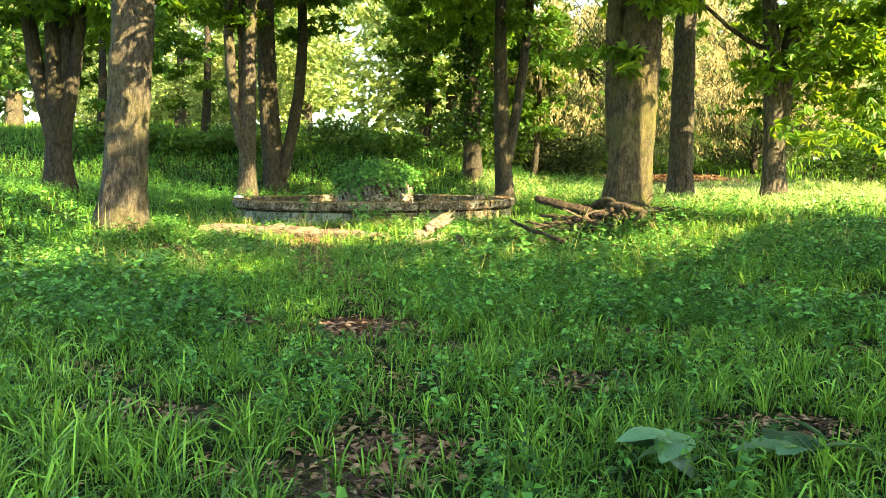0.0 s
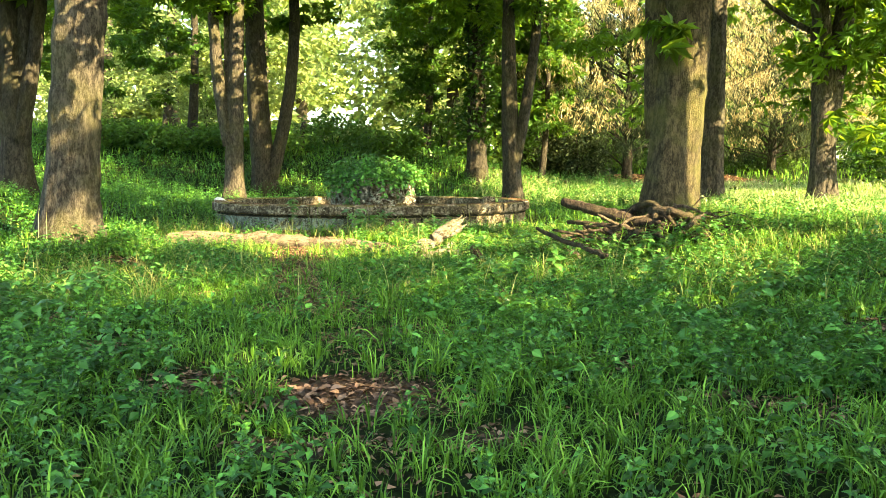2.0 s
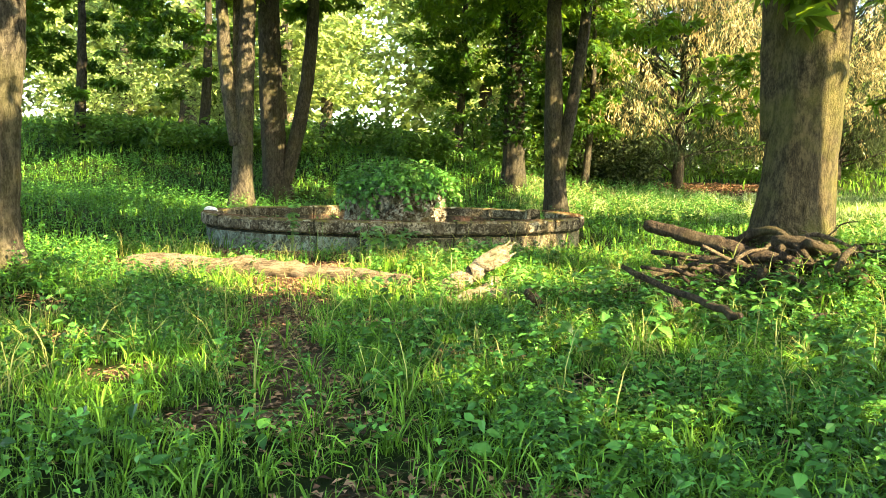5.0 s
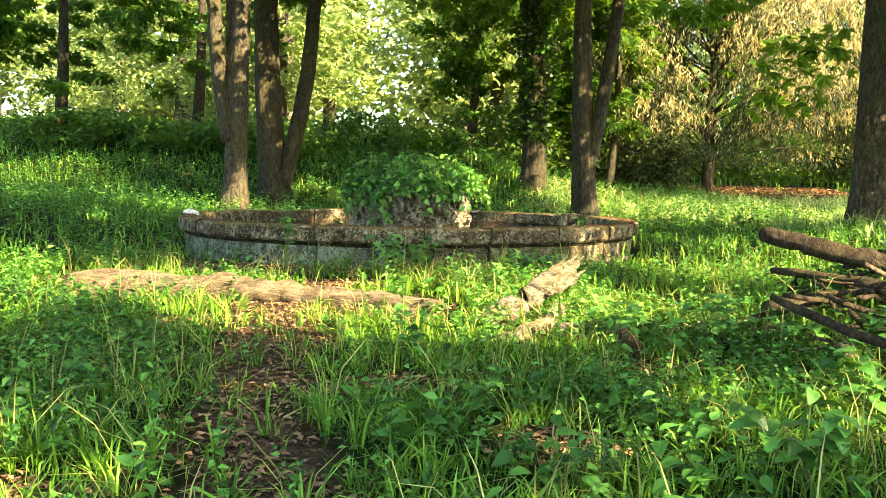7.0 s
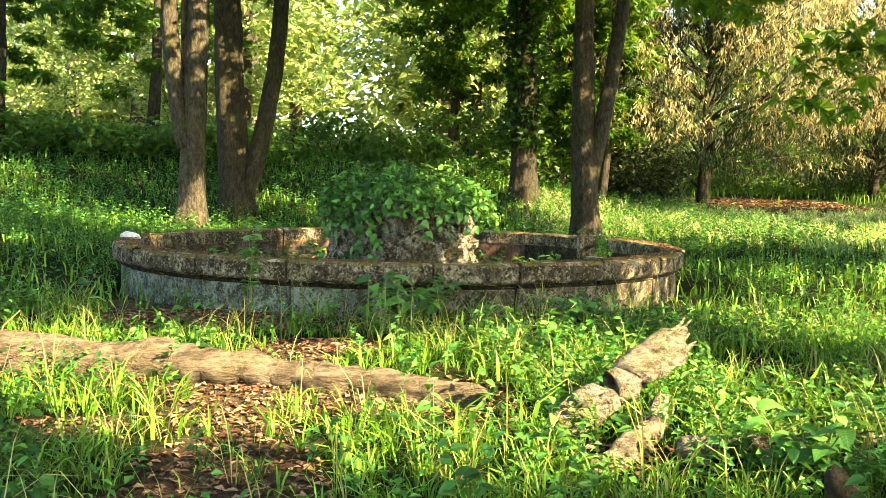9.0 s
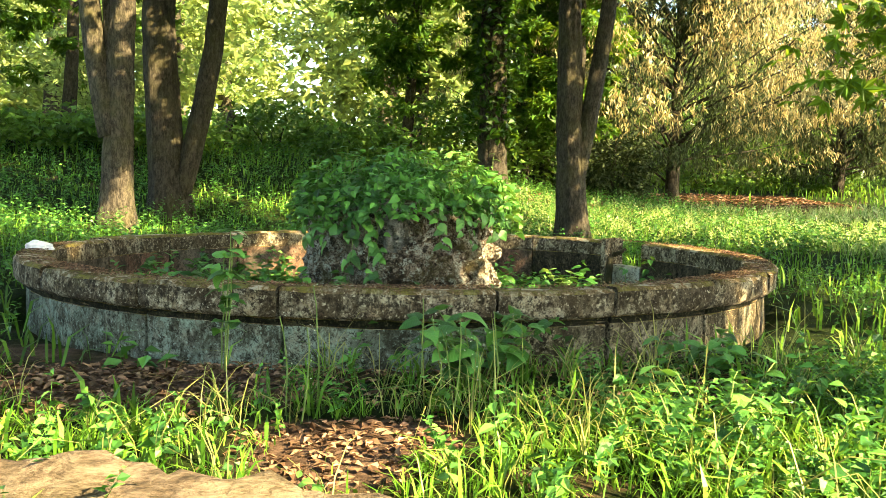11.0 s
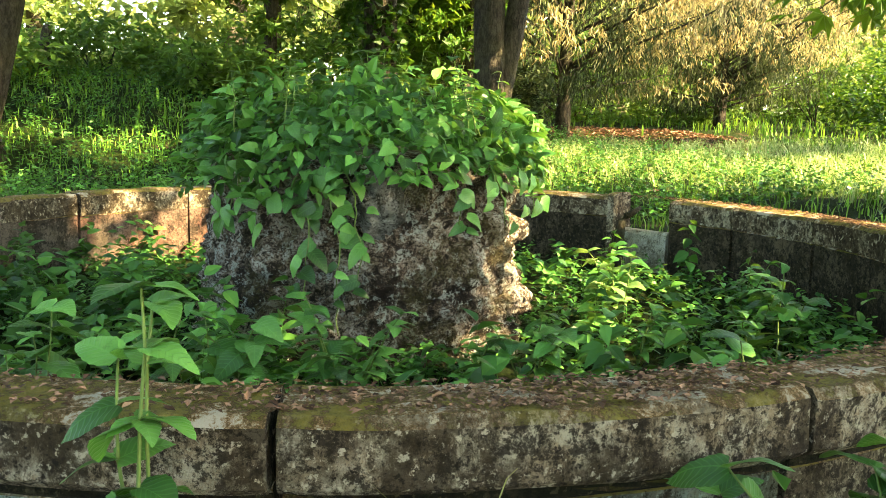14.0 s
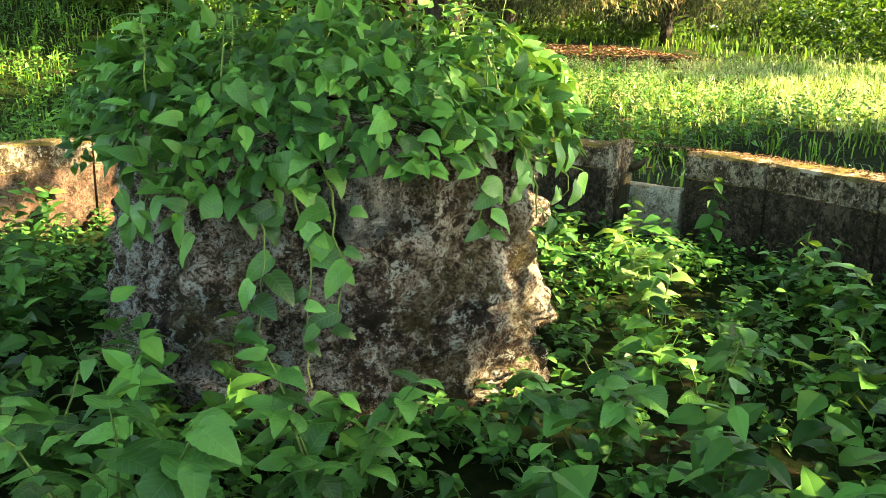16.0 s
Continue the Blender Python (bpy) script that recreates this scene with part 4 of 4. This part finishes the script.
grass("grass", x, y, 0.4, 0.06, 3, M_GRASS, "distant long grass on the slope")


def weeds(name, xs, ys, height, leaf, seed, mat, label, leaves=10, simple=True):
    """Leafy herbs: pairs of pointed leaves up a stem."""
    rng = np.random.default_rng(seed)
    n = len(xs)
    z = ground_height(xs, ys)
    H = height * rng.uniform(0.5, 1.2, n)
    lx, ly = rng.normal(size=n) * 0.12, rng.normal(size=n) * 0.12
    t = np.linspace(0.25, 1, leaves)[None, :]
    p = np.stack((xs[:, None] + lx[:, None] * t, ys[:, None] + ly[:, None] * t, z[:, None] + H[:, None] * t), -1).reshape(-1, 3)
    a = (np.arange(leaves)[None] * 2.4 + rng.uniform(0, 6.28, (n, 1)) + rng.normal(size=(n, leaves)) * 0.3).ravel()
    tilt = rng.uniform(-0.5, 0.7, len(a))
    way = np.stack((np.cos(a) * np.cos(tilt), np.sin(a) * np.cos(tilt), np.sin(tilt)), 1)
    side = np.stack((-np.sin(a), np.cos(a), rng.normal(size=len(a)) * 0.5), 1)
    side = unit(side - way * np.sum(side * way, 1, keepdims=True))
    face = np.cross(way, side)
    size = (leaf * rng.uniform(0.7, 1.2, n)[:, None] * (1.15 - 0.6 * t)).ravel()
    v, f = (diamonds if simple else blades_leaf)(p, way, side, face, size, size * rng.uniform(0.5, 0.75, len(a)))
    w = 0.004
    s = np.stack((xs, ys, z), 1)
    e = np.stack((xs + lx, ys + ly, z + H), 1)
    q = np.empty((n, 4, 3))
    q[:, 0], q[:, 1], q[:, 2], q[:, 3] = s - (w, 0, 0.05), s + (w, 0, -0.05), e, s + (0, w, -0.05)
    i = np.arange(n)[:, None] * 4
    v, f = join([(v, f), (q.reshape(-1, 3), np.concatenate((i + (0, 1, 2), i + (1, 3, 2), i + (3, 0, 2))))])
    return tagged(mesh_object(name, v, f, mat), label, "weeds", kind="stuff")


def weedy(x, y):
    """Weeds stand thick on both sides of the path, thin out towards its start."""
    sides = smoothstep(0.6, 2.0, np.abs(x + 0.9 + 0.12 * (y - 7)))
    return growth(x, y) * np.clip(sides * smoothstep(5, 9.5, y) + 0.25, 0, 1) * smoothstep(-0.6, 0.2, wave(x, y, 0.8, 0.7))


x, y = scatter(rng, 13500, -7, 6.5, 3, 19.5, weedy)
weeds("weeds", x, y, 0.25, 0.075, 5, M_WEED, "leafy green weeds growing among grass", 13)
x, y = scatter(rng, 2600, -6, 6, 7, 19, weedy)
weeds("weeds", x, y, 0.36, 0.115, 8, M_WEED, "taller broad-leaved weeds growing among grass", 8, False)
x, y = scatter(rng, 2600, 2, 12, 15, 25, growth)
weeds("weeds", x, y, 0.3, 0.08, 9, M_WEED, "sunlit herbs in the meadow", 7)
x, y = scatter(rng, 5000, -18, 17, -10, 20, lambda x, y: 1 - 1.0 * ((x > -6.5) & (x < 6) & (y > 3) & (y < 19.5)))
weeds("weeds", x, y, 0.28, 0.15, 15, M_WEED, "green herbs around the path", 6)
x, y = scatter(rng, 4000, -14, -5, 12, 30, growth)
weeds("weeds", x, y, 0.3, 0.09, 10, M_WEED, "green herbs under the trees", 7)
x, y = scatter(rng, 10000, -24, 8, 28, 46, lambda x, y: 0 * x + 0.8)
weeds("weeds", x, y, 0.5, 0.13, 6, M_WEED, "rank green herbs covering the bank", 7)
inside = lambda x, y: (np.hypot(x - BASIN[0], y - BASIN[1]) < 3.5) * (np.hypot(x - PED[0], y - PED[1]) > 1.15)
x, y = scatter(rng, 4600, -6, 2, 20, 28, lambda x, y: inside(x, y) * (0.35 + 0.6 * smoothstep(-0.3, 0.3, wave(x, y, 0.35))))
weeds("weeds", x, y, 0.2, 0.09, 7, M_WEED, "low herbs covering the dry basin floor", 8, False)
x, y = scatter(rng, 460, -6, 2, 20, 28, lambda x, y: inside(x, y) * np.where(np.abs(x + 2.3) < 1.0, 0.55, np.where(x > -0.4, 0.4, 0.9)))
weeds("weeds", x, y, 0.5, 0.19, 12, M_WEED, "tall nettle-like weeds in the dry basin", 12, False)


# ---- leafy plants with single leaves ----
def leaf_mesh(seed, wide=0.62, teeth=0.035):
    """One broad leaf, one metre long: heart-shaped foot, drawn-out tip, folded midrib, finely toothed rim."""
    rng = np.random.default_rng(seed)
    bm = bmesh.new()
    n = 15
    mid, rims = [], ([], [])
    twist, ruffle = rng.normal() * 0.07, rng.uniform(0, 6.28)
    for k in range(n + 1):
        t = k / n
        w = 0.5 * wide * (math.sin(math.pi * t ** 0.62) ** 0.8 if 0 < k < n else 0.0) * (1 + teeth * (1 if k % 2 else -1))
        z = 0.05 * math.sin(3 * t) - 0.3 * t * t
        mid.append(bm.verts.new((t, twist * math.sin(t * 3), z)))
        if 0 < k < n:
            for s, rim in zip((1, -1), rims):
                curl = 0.02 * math.sin(t * 11 + ruffle + s)
                inner = bm.verts.new((t - 0.03 * (1 - t), s * w * 0.55 + twist * math.sin(t * 3), z + 0.16 * w + 0.5 * curl))
                rim.append((inner, bm.verts.new((t - 0.12 * (1 - t) ** 2, s * w + twist * math.sin(t * 3), z + 0.13 * w + curl))))
    for rim, flip in zip(rims, (False, True)):
        for k in range(n):
            a, b2 = (rim[k - 1] if k > 0 else None), (rim[k] if k < n - 1 else None)
            loops = [[mid[k], mid[k + 1]] + ([b2[0]] if b2 else []) + ([a[0]] if a else [])]
            if a and b2:
                loops.append([a[0], b2[0], b2[1], a[1]])
            elif b2:
                loops.append([mid[0], b2[0], b2[1]])
            else:
                loops.append([a[0], mid[n], a[1]])
            for loop in loops:
                bm.faces.new(loop[::-1] if flip else loop).smooth = True
    me = bpy.data.meshes.new("leaf")
    bm.to_mesh(me)
    bm.free()
    return me


LEAVES = {}
for nm, mat, wide in (("weed", M_WEED_SINGLE, 0.56), ("pale", M_WEED_PALE, 0.56), ("dew", M_DEW, 0.85)):
    LEAVES[nm] = [leaf_mesh(s, wide + 0.06 * s) for s in range(4)]
    for me in LEAVES[nm]:
        me.materials.append(mat)


def add_leaf(parent, kind, pos, way, face, size, k):
    way, face = Vector(way).normalized(), Vector(face)
    face = (face - way * face.dot(way)).normalized()
    side = face.cross(way)
    ob = new("leaf", LEAVES[kind][k % 4])
    ob.parent = parent
    ob.matrix_basis = Matrix.Translation(pos) @ Matrix((way, side, face)).transposed().to_4x4() @ Matrix.Scale(size, 4)
    return ob


def leafy_plant(name, label, x, y, height, spread_r, stems, leaves, size, seed, kind="weed", z0=None, category="plant"):
    """A herb of several stems with large single leaves."""
    rng = random.Random(seed)
    th = new(name)
    th.location = (x, y, gz(x, y) if z0 is None else z0)
    tagged(th, label, category)
    for s in range(stems):
        a = rng.uniform(0, 6.28)
        r = spread_r * rng.uniform(0.3, 1)
        top = Vector((math.cos(a) * r, math.sin(a) * r, height * rng.uniform(0.55, 1.05)))
        pts = curve_points((0.03 * math.cos(a), 0.03 * math.sin(a), -0.04), top, (0, 0, 0.06), 7, 0.004, seed + s)
        stem = mesh_object("stem", *tube(pts, np.linspace(0.006, 0.003, 7), 5), M_STALK, th, True)
        for k in range(leaves):
            t = 0.3 + 0.7 * (k + 0.5) / leaves
            p = Vector(pts[min(6, int(t * 6.99))])
            b2_ = k * 2.4 + rng.uniform(-0.5, 0.5) + s
            tilt = rng.uniform(-0.35, 0.45)
            way = Vector((math.cos(b2_) + 0.4 * math.cos(a), math.sin(b2_) + 0.4 * math.sin(a), tilt))
            face = Vector((rng.gauss(0, 0.25) + 0.25 * way.x, rng.gauss(0, 0.25) + 0.25 * way.y, 1))
            add_leaf(stem, kind, p, way, face, size * rng.uniform(0.65, 1.15) * (1.15 - 0.4 * t), k + s)
    return th


leafy_plant("broadleaf_plant", "bushy green plant with large oval leaves against the basin", -1.65, 19.3, 0.48, 0.5, 15, 8, 0.18, 1)
leafy_plant("broadleaf_plant", "leafy green plant growing beside the basin wall", -0.2, 19.5, 0.35, 0.35, 7, 6, 0.15, 2)
leafy_plant("broadleaf_plant", "slender green plant climbing the basin wall", -3.22, 19.72, 1.0, 0.12, 3, 11, 0.15, 3)
leafy_plant("broadleaf_plant", "tall green plant with toothed leaves in the basin", -3.65, 21.35, 0.85, 0.2, 3, 10, 0.2, 4)
leafy_plant("broadleaf_plant", "green plant with toothed leaves before the pedestal", -2.35, 22.1, 0.6, 0.3, 6, 9, 0.16, 5)
leafy_plant("broadleaf_plant", "green plant with toothed leaves before the pedestal", -1.3, 22.2, 0.5, 0.3, 6, 8, 0.15, 6)
# pale leaf colour here stands for a patch of sun on the plant
leafy_plant("broadleaf_plant", "green plant in the basin, paled to look sunlit", -0.05, 23.5, 0.5, 0.3, 4, 9, 0.16, 7, "pale")
leafy_plant("broadleaf_plant", "green plant in the shaded basin", 0.75, 22.7, 0.45, 0.3, 4, 8, 0.2, 8)
leafy_plant("broadleaf_plant", "pale broad-leaved plant just inside the basin wall", -1.35, 21.0, 0.55, 0.15, 3, 4, 0.2, 9, "pale")
leafy_plant("broadleaf_plant", "long-leaved green plant just inside the basin wall", -0.55, 21.2, 0.5, 0.25, 4, 5, 0.24, 13)
leafy_plant("broadleaf_plant", "slender upright green stem in the basin", 0.05, 21.9, 0.8, 0.08, 1, 8, 0.12, 14)
leafy_plant("broadleaf_plant", "green plant with toothed leaves in the basin", -3.0, 21.9, 0.55, 0.35, 6, 8, 0.2, 10)
leafy_plant("broadleaf_plant", "upright green seedling in the grass", -4.6, 18.9 + 0.6, 0.4, 0.1, 1, 6, 0.16, 11)
leafy_plant("burdock_plant", "low plant with large dull blue-green leaves in grass", 1.15, 3.95, 0.2, 0.22, 3, 2, 0.27, 12, "dew")
leafy_plant("burdock_plant", "low plant with large dull blue-green leaves in grass", 1.75, 4.0, 0.18, 0.25, 3, 2, 0.28, 15, "dew")
for k, (x, y) in enumerate([(1.3, 13.4), (2.0, 13.9), (0.6, 12.6), (2.6, 14.3), (-4.3, 10.4), (-4.9, 11.6), (0.4, 15.6), (1.1, 15.4), (-0.6, 18.2)]):
    leafy_plant("broadleaf_plant", "broad-leaved green weed among the grass", x, y, 0.45, 0.35, 6, 7, 0.15, 20 + k)
for k, (x, y, h) in enumerate([(-1.95, 21.7, 0.34), (-1.0, 21.65, 0.36), (-0.6, 22.35, 0.4), (0.25, 22.4, 0.4), (-1.6, 22.4, 0.3), (-2.7, 21.4, 0.4), (0.9, 23.4, 0.45), (-3.3, 22.6, 0.45)]):
    leafy_plant("broadleaf_plant", "small leafy green herb on the basin floor", x, y, h, 0.28, 5, 8, 0.12, 60 + k)
for k, (x, y) in enumerate([(2.2, 14.9), (3.0, 14.8), (1.6, 15.2), (3.6, 15.0), (2.6, 10.2), (1.7, 9.2), (3.3, 11.4), (2.2, 12.0), (-4.4, 8.8), (-3.6, 9.8), (-5.0, 10.0), (-3.9, 11.3)]):
    leafy_plant("broadleaf_plant", "broad-leaved green weed among the grass", x, y, 0.42, 0.35, 6, 7, 0.14, 80 + k)
rngs = random.Random(5)
for k in range(9):
    x, y = -2.5 + rngs.uniform(-0.25, 0.9), 18.75 + rngs.uniform(-0.2, 0.3)
    th = new("flowering_stalk")
    th.location = (x, y, gz(x, y))
    tagged(th, "thin pale stalk with small white blossoms", "wild flower", "white flower stalks")
    top = (rngs.uniform(-0.06, 0.06), rngs.uniform(-0.06, 0.06), rngs.uniform(0.4, 0.68))
    pts = curve_points((0, 0, -0.03), top, (0.02, 0, 0), 7, 0.003, k)
    stem = mesh_object("stem", *tube(pts, np.linspace(0.006, 0.003, 7), 5), M_STALK, th, True)
    for q in range(5):
        p = pts[6 - q % 4] + np.array((rngs.uniform(-0.03, 0.03), rngs.uniform(-0.03, 0.03), rngs.uniform(-0.02, 0.03)))
        bm = bmesh.new()
        bmesh.ops.create_icosphere(bm, subdivisions=1, radius=0.0045, matrix=Matrix.Translation(p) @ Matrix.Diagonal((1, 1, 0.6, 1)))
        part("blossom", bm, M_FLOWER, stem, "small white blossom")

# creeper that caps the pedestal
creeper = new("creeper")
creeper.location = (PED[0], PED[1], 1.3)
tagged(creeper, "thick green creeper with oval leaves capping the pedestal", "creeper")


def mound(rng, n, a0, a1, r_lo):
    a, r = rng.uniform(a0, a1, n), 1.26 * rng.uniform(r_lo, 1, n) ** 0.5
    r = r * (1 + 0.07 * np.sin(3 * a + 1) + 0.05 * np.sin(7 * a))
    z = 0.08 + (0.5 + 0.12 * np.sin(4 * a + 2)) * np.sqrt(np.clip(1 - (r / 1.32) ** 2, 0, 1)) * rng.uniform(0.4, 1.2, n) - 0.2 * smoothstep(0.9, 1.25, r) * rng.uniform(0, 1.5, n) * (0.6 + 0.6 * np.sin(a * 5))
    pos = np.stack((np.cos(a) * r, np.sin(a) * r, z), 1)
    way = unit(np.stack((np.cos(a), np.sin(a), rng.uniform(-0.9, 0.6, n)), 1) + rng.normal(size=(n, 3)) * 0.7)
    face = unit(np.stack((np.cos(a) * 0.6, np.sin(a) * 0.6, np.ones(n)), 1) + rng.normal(size=(n, 3)) * 0.45)
    face = unit(face - way * np.sum(face * way, 1, keepdims=True))
    return pos, way, face


rng = np.random.default_rng(77)
pos, way, face = mound(rng, 3600, 0, 6.28, 0)
sz = rng.uniform(0.045, 0.12, len(pos))
tagged(mesh_object("foliage", *blades_leaf(pos, way, np.cross(way, face), face, sz, sz * 0.66), M_WEED, creeper), kind="stuff")
pos, way, face = mound(rng, 420, -3.1, 0.1, 0.5)
for k in range(len(pos)):
    add_leaf(creeper, "weed", pos[k], way[k], face[k], rng.uniform(0.07, 0.15), k)
for k, (a, drop) in enumerate([(-2.0, 0.9), (-1.9, 0.6), (-1.4, 0.28), (-2.6, 0.35), (-0.8, 0.25), (-2.15, 0.7), (-1.1, 0.3)]):
    r = 1.16
    pts = curve_points((math.cos(a) * r * 0.9, math.sin(a) * r * 0.9, 0.12), (math.cos(a + 0.1) * (r + 0.06), math.sin(a + 0.1) * (r + 0.06), 0.05 - drop), (0.03, -0.1, 0.1), 14, 0.01, k)
    mesh_object("vine", *tube(pts, np.linspace(0.006, 0.003, 14), 5), M_STALK, creeper, True)
    for q in range(3, 14):
        s = 1 if q % 2 else -1
        add_leaf(creeper, "weed", pts[q] + rng.normal(size=3) * 0.035, (s * rng.uniform(0.2, 1.2) * -math.sin(a) + 0.3 * math.cos(a), s * 0.8 * math.cos(a) + 0.3 * math.sin(a), -0.6 + 0.3 * rng.normal()), (math.cos(a) + 0.4 * rng.normal(), math.sin(a) + 0.4 * rng.normal(), 0.7), rng.uniform(0.07, 0.16), q)
# upright shoots on the mound
for k in range(40):
    a, r = rng.uniform(0, 6.28), rng.uniform(0.2, 1.1)
    p0 = np.array((math.cos(a) * r, math.sin(a) * r, 0.3))
    pts = curve_points(p0, p0 + (rng.normal() * 0.08, rng.normal() * 0.08, rng.uniform(0.3, 0.5)), (0, 0, 0), 7, 0.005, 50 + k)
    mesh_object("shoot", *tube(pts, np.linspace(0.005, 0.002, 7), 5), M_STALK, creeper, True)
    for q in range(2, 7):
        b2_ = q * 2.2 + k
        add_leaf(creeper, "weed", pts[q], (math.cos(b2_), math.sin(b2_), 0.1), (0.2 * math.cos(b2_), 0.2 * math.sin(b2_), 1), rng.uniform(0.07, 0.13), q)

# crumpled cloth on the rim, dead stick by the gap
bm = bmesh.new()
bmesh.ops.create_icosphere(bm, subdivisions=4, radius=0.11)
for v in bm.verts:
    q = v.co.copy()
    v.co *= 1 + 0.35 * noise.noise(q * 9) + 0.2 * noise.noise(q * 22)
    v.co = Vector((v.co.x * 1.2, v.co.y * 0.75, max(v.co.z, -0.05) * 0.55))
rag = part("crumpled_cloth", bm, M_RAG, None)
rag.location = (BASIN[0] + math.cos(radians(190)) * (RADIUS - 0.16), BASIN[1] + math.sin(radians(190)) * (RADIUS - 0.16), RIM_Z + 0.025)
tagged(rag, "crumpled whitish cloth lying on the mossy basin rim", "cloth")
a = radians(33.2)
px, py = BASIN[0] + math.cos(a) * (RADIUS - 0.4), BASIN[1] + math.sin(a) * (RADIUS - 0.4)
v, f = tube(np.array([(px, py, 0.2), (px, py, 0.5), (px + 0.02, py, 0.74), (px + 0.07, py, 0.79), (px + 0.16, py + 0.02, 0.82), (px + 0.24, py + 0.03, 0.87)]), np.array([0.06, 0.055, 0.045, 0.035, 0.028, 0.02]), 9, 0.08, 3)
tagged(mesh_object("dead_stump", v, f, M_BARK_DARK, None, True), "dark crooked dead stem standing in the gap", "dead wood")

# dead leaves
rng = np.random.default_rng(91)
x, y = scatter(rng, 110000, -6, 4, 2.2, 20, lambda x, y: np.clip(1.05 - growth(x, y) * 1.5, 0.02, 1))
n = len(x)
way, side, face = leaf_frames(rng, n, 0.85)
litter = mesh_object("dead_leaves", *diamonds(np.stack((x, y, ground_height(x, y) + 0.015), 1), unit(way * (1, 1, 0.2)), side, face, rng.uniform(0.03, 0.085, n), rng.uniform(0.02, 0.05, n)), M_LITTER)
tagged(litter, "brown dead leaves scattered over the bare soil", "leaf litter", kind="stuff")
x, y = scatter(rng, 9000, 1, 15, 38.5, 48, lambda x, y: 0 * x + 0.9)
n = len(x)
way, side, face = leaf_frames(rng, n, 0.85)
tagged(mesh_object("dead_leaves", *diamonds(np.stack((x, y, ground_height(x, y) + 0.03), 1), unit(way * (1, 1, 0.2)), side, face, rng.uniform(0.1, 0.25, n), rng.uniform(0.07, 0.15, n)), M_LITTER), "reddish needle litter under the conifers", "leaf litter", kind="stuff")
# litter and moss crumbs on the coping
rng = np.random.default_rng(93)
n = 8000
a, r = rng.normal(0, 0.07, n) + rng.choice(np.linspace(-3.1, 0.4, 24) + 0.08 * np.sin(np.arange(24) * 5), n), rng.uniform(RADIUS - 0.27, RADIUS - 0.03, n)
way, side, face = leaf_frames(rng, n, 0.9)
sz = rng.uniform(0.008, 0.035, n)
pos = np.stack((BASIN[0] + np.cos(a) * r, BASIN[1] + np.sin(a) * r, np.full(n, RIM_Z + 0.016)), 1)
tagged(mesh_object("dead_leaves", *diamonds(pos, unit(way * (1, 1, 0.25)), side, face, sz, sz * 0.6), M_LITTER), "crumbs of dead leaves on the basin rim", "leaf litter", kind="stuff")
# large fallen leaves in the bare spots of the path
rng = np.random.default_rng(95)
n = 620
k = rng.integers(0, 3, n)
x = np.array((-0.85, -0.3, -3.5))[k] + rng.normal(size=n) * np.array((0.38, 0.28, 0.7))[k]
y = np.array((7.95, 4.4, 19.35))[k] + rng.normal(size=n) * np.array((0.2, 0.28, 0.25))[k]
way, side, face = leaf_frames(rng, n, 0.8)
sz = rng.uniform(0.045, 0.1, n)
v, f = blades_leaf(np.stack((x, y, ground_height(x, y) + 0.025), 1), unit(way * (1, 1, 0.3)), side, face, sz, sz * 0.6, 0.2, 0.3)
tagged(mesh_object("dead_leaves", v, f, M_LITTER), "large curled brown leaves on bare soil", "leaf litter", kind="stuff")
